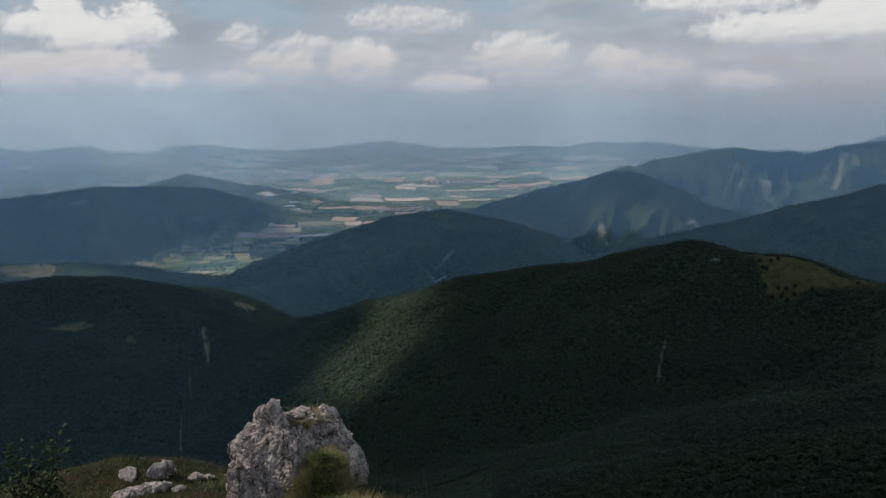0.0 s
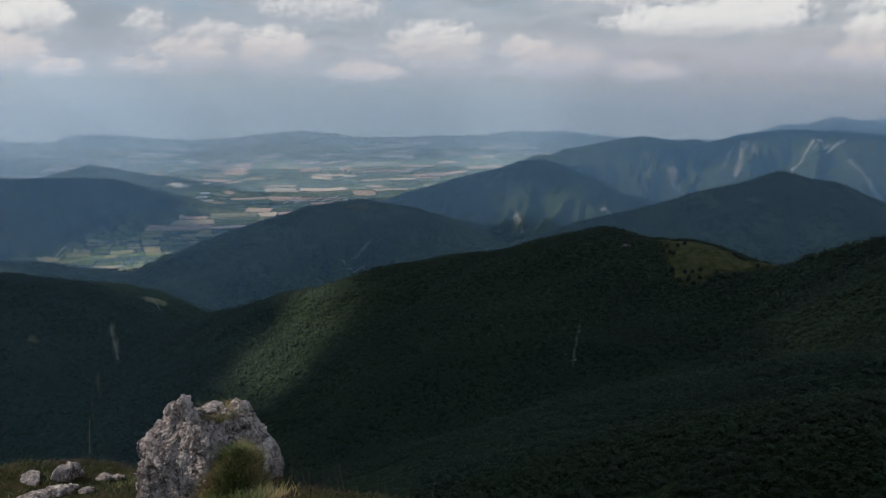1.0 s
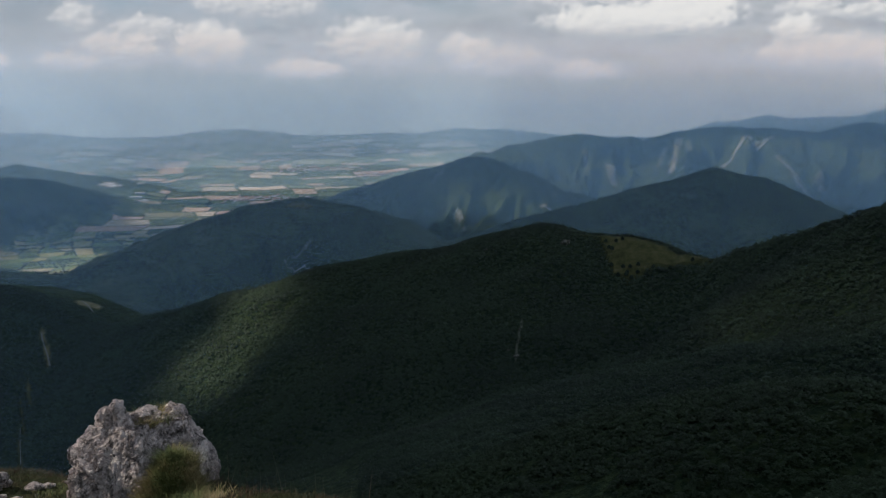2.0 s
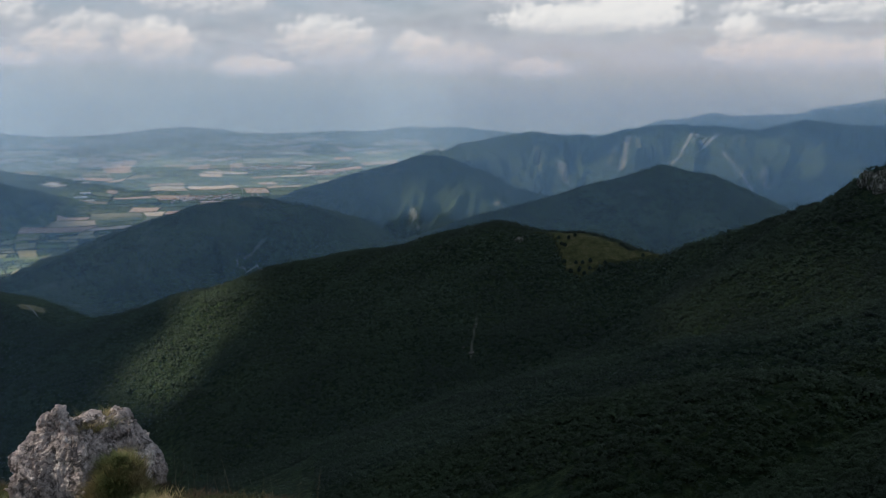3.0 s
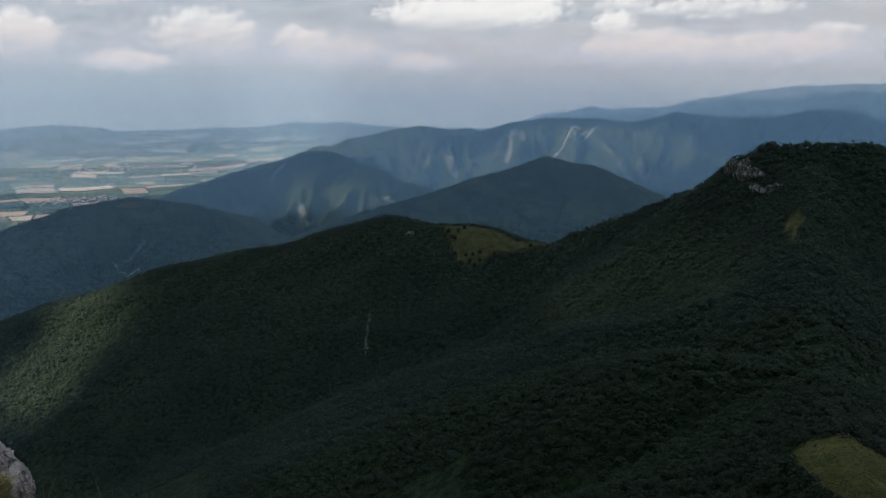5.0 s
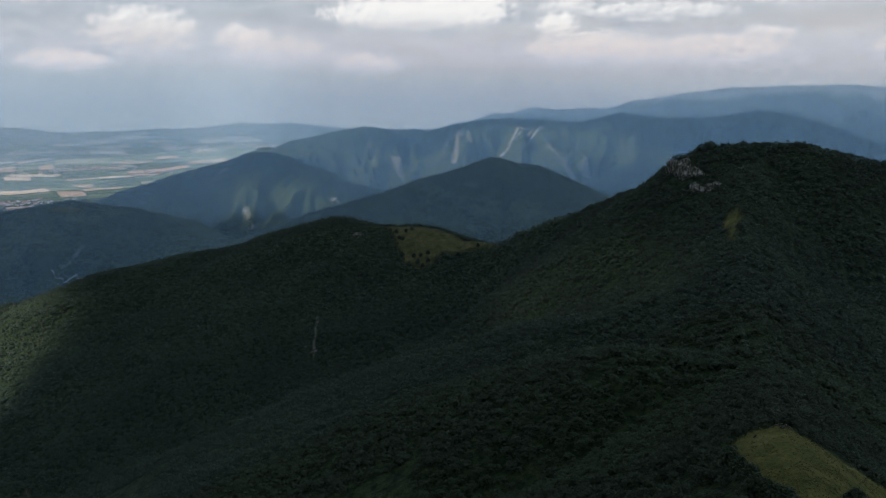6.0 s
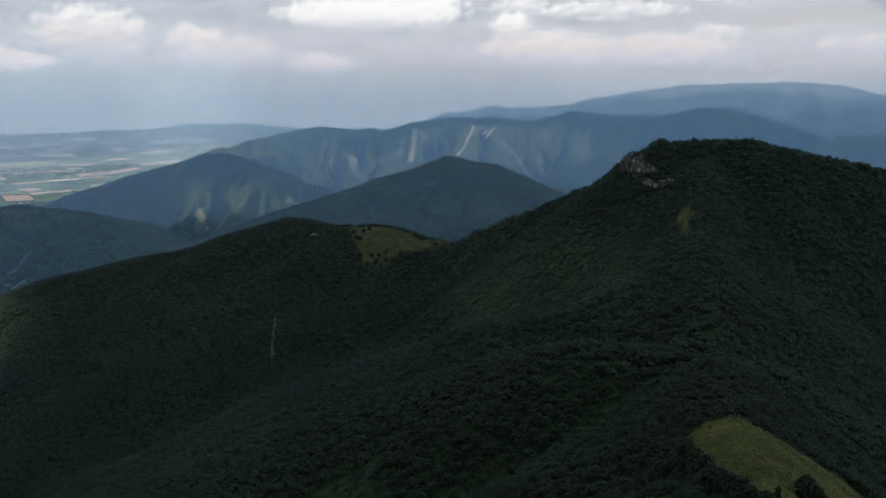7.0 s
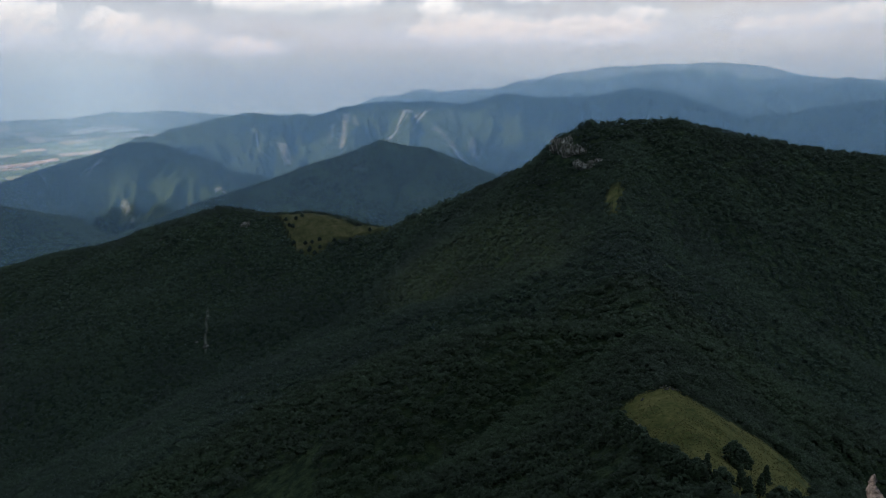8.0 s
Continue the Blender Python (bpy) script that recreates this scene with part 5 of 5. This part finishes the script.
def tree_meshes(seed, height, spread, pointed=False):
    rg = random.Random(seed)
    bm = bmesh.new()
    tube(bm, (0, 0, -.4), (0, 0, height * .45), height * .030, height * .020, 8)
    tube(bm, (0, 0, height * .45), (.1, 0, height * .92), height * .020, height * .006, 8)
    ends = []
    for k in range(11):
        z = height * rg.uniform(.22, .8)
        a = rg.uniform(0, math.tau)
        reach = spread * (1 - (z / height) ** (1.0 if pointed else 2.6)) * rg.uniform(.6, 1.0) + .2
        e = Vector((math.cos(a) * reach, math.sin(a) * reach, z + height * rg.uniform(.0, .12)))
        tube(bm, (0, 0, z), e, height * .010, height * .003, 5)
        ends.append(e)
    cr = bmesh.new()
    for k in range(190):
        z = rg.uniform(.16, 1.0)
        reach = spread * ((1 - z) ** .8 + .06 if pointed else math.sin(min(1, (1.04 - z) * 1.35) * math.pi * .62)) * rg.uniform(.45, 1.0)
        a = rg.uniform(0, math.tau)
        c = Vector((math.cos(a) * reach, math.sin(a) * reach, z * height))
        if k < len(ends):
            c = ends[k]
        r = spread * rg.uniform(.13, .26)
        m = Matrix.Translation(c) @ Euler((rg.uniform(0, 6), rg.uniform(0, 6), 0)).to_matrix().to_4x4() @ Matrix.Diagonal((r, r * rg.uniform(.7, 1), r * rg.uniform(.5, .8), 1))
        got = bmesh.ops.create_icosphere(cr, subdivisions=1, radius=1.0, matrix=m)
        for v in got["verts"]:
            v.co += Vector((rg.gauss(0, 1), rg.gauss(0, 1), rg.gauss(0, 1))) * r * .2
    return finish(bm, "trunk", BARK), finish(cr, "crown", LEAF, False)


def build_tree(name, seed, height, spread, pointed, at, label, group):
    top = new(name)
    top.matrix_basis = at
    tr, cr = tree_meshes(seed, height, spread, pointed)
    part("trunk", tr, top)
    part("crown", cr, top)
    return tagged(top, label, "tree", group)


ROUND = "rounded dark green broadleaf tree at the meadow edge"
tree_a = build_tree("tree", 1, 6.5, 3.2, False, lie(51.9, 215), ROUND, "trees round the lower meadow")
tree_b = build_tree("tree", 2, 7.0, 3.0, False, lie(51.2, 219), ROUND, "trees round the lower meadow")
tree_c = build_tree("tree", 3, 7.0, 1.8, True, lie(59.3, 222), "slim dark conifer standing in the meadow", "trees round the lower meadow")
for k, (az, r) in enumerate(((52.6, 211), (56.9, 226), (55.1, 203), (57.5, 224), (50.4, 226), (54.4, 200), (59.0, 208), (50.0, 233), (49.2, 242), (48.4, 252), (57.6, 204), (56.3, 196), (60.4, 210), (61.4, 216), (58.2, 198), (53.3, 205))):
    copy_thing((tree_a, tree_b, tree_c, tree_a)[k % 4], lie(az, r, k * 77))
for k, (az, r) in enumerate(((23.7, 1196), (24.35, 1200), (25.1, 1200), (26.3, 1202), (24.7, 1188), (22.95, 1270), (22.7, 1292), (23.9, 1290), (25.8, 1194), (27.4, 1210), (23.2, 1222), (28.9, 1222), (24.05, 1216), (24.55, 1214), (25.1, 1217), (26.2, 1211), (24.3, 1196), (23.45, 1286), (23.2, 1264))):
    ob = copy_thing((tree_a, tree_b)[k % 2], lie(az, r, k * 50))
    tagged(ob, "lone dark green bushy tree on the grassy saddle", group="trees on the saddle")

MEADOW_GRASS = grass_material("meadow_grass", ((0.0, (0.060, 0.068, 0.018)), (0.5, (0.105, 0.102, 0.030)), (1.0, (0.18, 0.155, 0.060))))
rng = np.random.default_rng(51)
ta, tr = rng.uniform(48, 63, 9000), rng.uniform(195, 292, 9000)
tx, ty = tr * np.sin(ta * RAD), tr * np.cos(ta * RAD)
ok = (meadow_mask(tx, ty) > 0.6) & (fbm(tx, ty, 9, 3, 85) > rng.uniform(-0.5, 0.35, 9000))
tx, ty = tx[ok], ty[ok]
tz = land(tx, ty)[0]
tussocks = clumps("tussocks", np.stack([tx, ty, tz - 0.12], -1), rng.uniform(0.15, 0.36, len(tx)), "pale and green grass tussocks on the lower meadow", 9)
tussocks.data.materials[0] = MEADOW_GRASS
tagged(tussocks, category="grass")

# stones at the head of the lower meadow
for k, (az, r) in enumerate(((51.3, 281), (51.6, 283), (51.9, 282), (52.2, 279), (52.5, 280), (51.75, 277), (50.0, 272), (49.9, 249))):
    st = new("stone", rock_mesh("stone", [(0, 0, .2, .9, .6, .5), (.5, .1, .1, .6, .5, .35)], 0.12, 40 + k, CLIFF, 0.6, 0.6))
    st.matrix_basis = lie(az, r, k * 40)
    tagged(st, "small white limestone boulder at the head of a meadow", "stone", "stones in the meadow")

# ================= tracks =================
GRAVEL = plain_material("pale_gravel", (0.26, 0.25, 0.22), 0.95)


def build_track(points, width):
    a, r = np.array([p[0] for p in points], float), np.array([p[1] for p in points], float)
    t = np.linspace(0, len(points) - 1, len(points) * 14)
    a, r = np.interp(t, range(len(points)), a), np.interp(t, range(len(points)), r)
    a, r = np.convolve(np.pad(a, 5, "edge"), np.ones(11) / 11, "valid"), np.convolve(np.pad(r, 5, "edge"), np.ones(11) / 11, "valid")
    x, y = r * np.sin(a * RAD), r * np.cos(a * RAD)
    dx, dy = np.gradient(x), np.gradient(y)
    ln = np.hypot(dx, dy) + 1e-6
    cols = []
    for k in (-1, 1):
        px, py = x - dy / ln * width * .5 * k, y + dx / ln * width * .5 * k
        cols.append(np.stack([px, py, np.maximum(land(px, py)[0], land(x, y)[0]) + 0.7], -1))
    low = [c - (0, 0, 3.0) for c in cols]
    v = np.stack([cols[0], cols[1], low[1], low[0]], 1).reshape(-1, 3)
    i = np.arange(len(x) - 1)[:, None] * 4
    q = np.concatenate([i + np.array(f) for f in ((0, 1, 5, 4), (1, 2, 6, 5), (3, 0, 4, 7))])
    me = mesh_from("track", v, q, np.full(len(q), 4), [GRAVEL], smooth=False)
    return tagged(new("track", me), "pale gravel forest track winding through the woods", "track", kind="structure")


build_track([(-17.95, 1705), (-17.95, 1680), (-17.86, 1650), (-17.72, 1615), (-17.64, 1575)], 2.2)
build_track([(-19.85, 1400), (-20.0, 1340), (-20.08, 1275)], 1.2)
build_track([(-1.38, 2052), (-.8, 2044), (-.18, 2040), (.6, 2037), (1.19, 2034)], 3.0)
build_track([(-15.3, 1895), (-14.9, 1868), (-14.62, 1838)], 2.6)
build_track([(-22.8, 2690), (-21.0, 2760), (-19.6, 2840)], 3.5)

# ================= villages on the plain =================
WALLS = [plain_material("cream_wall", (0.62, 0.58, 0.50)), plain_material("white_wall", (0.70, 0.69, 0.66))]
ROOFS = [plain_material("red_tile", (0.33, 0.18, 0.13)), plain_material("brown_tile", (0.24, 0.14, 0.10)), plain_material("grey_sheet", (0.42, 0.42, 0.42))]


def build_house(name, w, d, h, roof, wall, cover, at, label, group):
    top = new(name)
    top.matrix_basis = at
    bm = bmesh.new()
    bmesh.ops.create_cube(bm, size=1, matrix=Matrix.Translation((0, 0, h / 2 - 1)) @ Matrix.Diagonal((w, d, h + 2, 1)))
    part("wall", finish(bm, "wall", wall, False), top)
    bm = bmesh.new()
    o = .5
    lo = [bm.verts.new(p) for p in ((-w / 2 - o, -d / 2 - o, h), (w / 2 + o, -d / 2 - o, h), (w / 2 + o, d / 2 + o, h), (-w / 2 - o, d / 2 + o, h))]
    hi = [bm.verts.new(p) for p in ((-w / 2 - o, 0, h + roof), (w / 2 + o, 0, h + roof))]
    for f in ((0, 1, 5, 4), (2, 3, 4, 5), (1, 2, 5), (3, 0, 4), (3, 2, 1, 0)):
        bm.faces.new([(lo + hi)[k] for k in f])
    part("roof", finish(bm, "roof", cover, False), top)
    return tagged(top, label, "house", group)


rg = random.Random(5)
VILLAGES = [("houses of the near village", -3.3, 3450, 3.2, 50, 110), ("houses of the far town", 1.4, 3985, 3.4, 70, 130), ("houses of the side town", 13.6, 4330, 1.4, 40, 36), ("houses on the plain", 5.6, 3880, 1.8, 30, 30)]
for group, az, r, ha, hr, count in VILLAGES:
    base = [build_house("house", 9, 7, 3.6, 2.6, WALLS[0], ROOFS[0], lie(az, r), "cream house with a red tiled roof in a village", group),
            build_house("house", 10, 7, 3.8, 2.4, WALLS[1], ROOFS[1], lie(az + .1, r + 20), "white house with a brown tiled roof in a village", group),
            build_house("house", 14, 8, 4.4, 1.6, WALLS[1], ROOFS[2], lie(az - .15, r - 15), "long white building with a grey roof in a village", group)]
    for k in range(count - 3):
        copy_thing(base[rg.choice((0, 0, 1, 1, 2))], lie(az + rg.gauss(0, .5) * ha, r + rg.gauss(0, .5) * hr, rg.uniform(0, 180)))
for az, r, w, d in ((-11.3, 3520, 70, 22), (-10.8, 3480, 55, 20), (-11.0, 3560, 60, 20), (9.4, 4300, 80, 30), (3.9, 4010, 90, 30)):
    build_house("hall", w * .7, d * .7, 4, 1.6, WALLS[1], ROOFS[2], lie(az, r, 6), "long pale farm hall with a low grey roof", "halls on the plain")
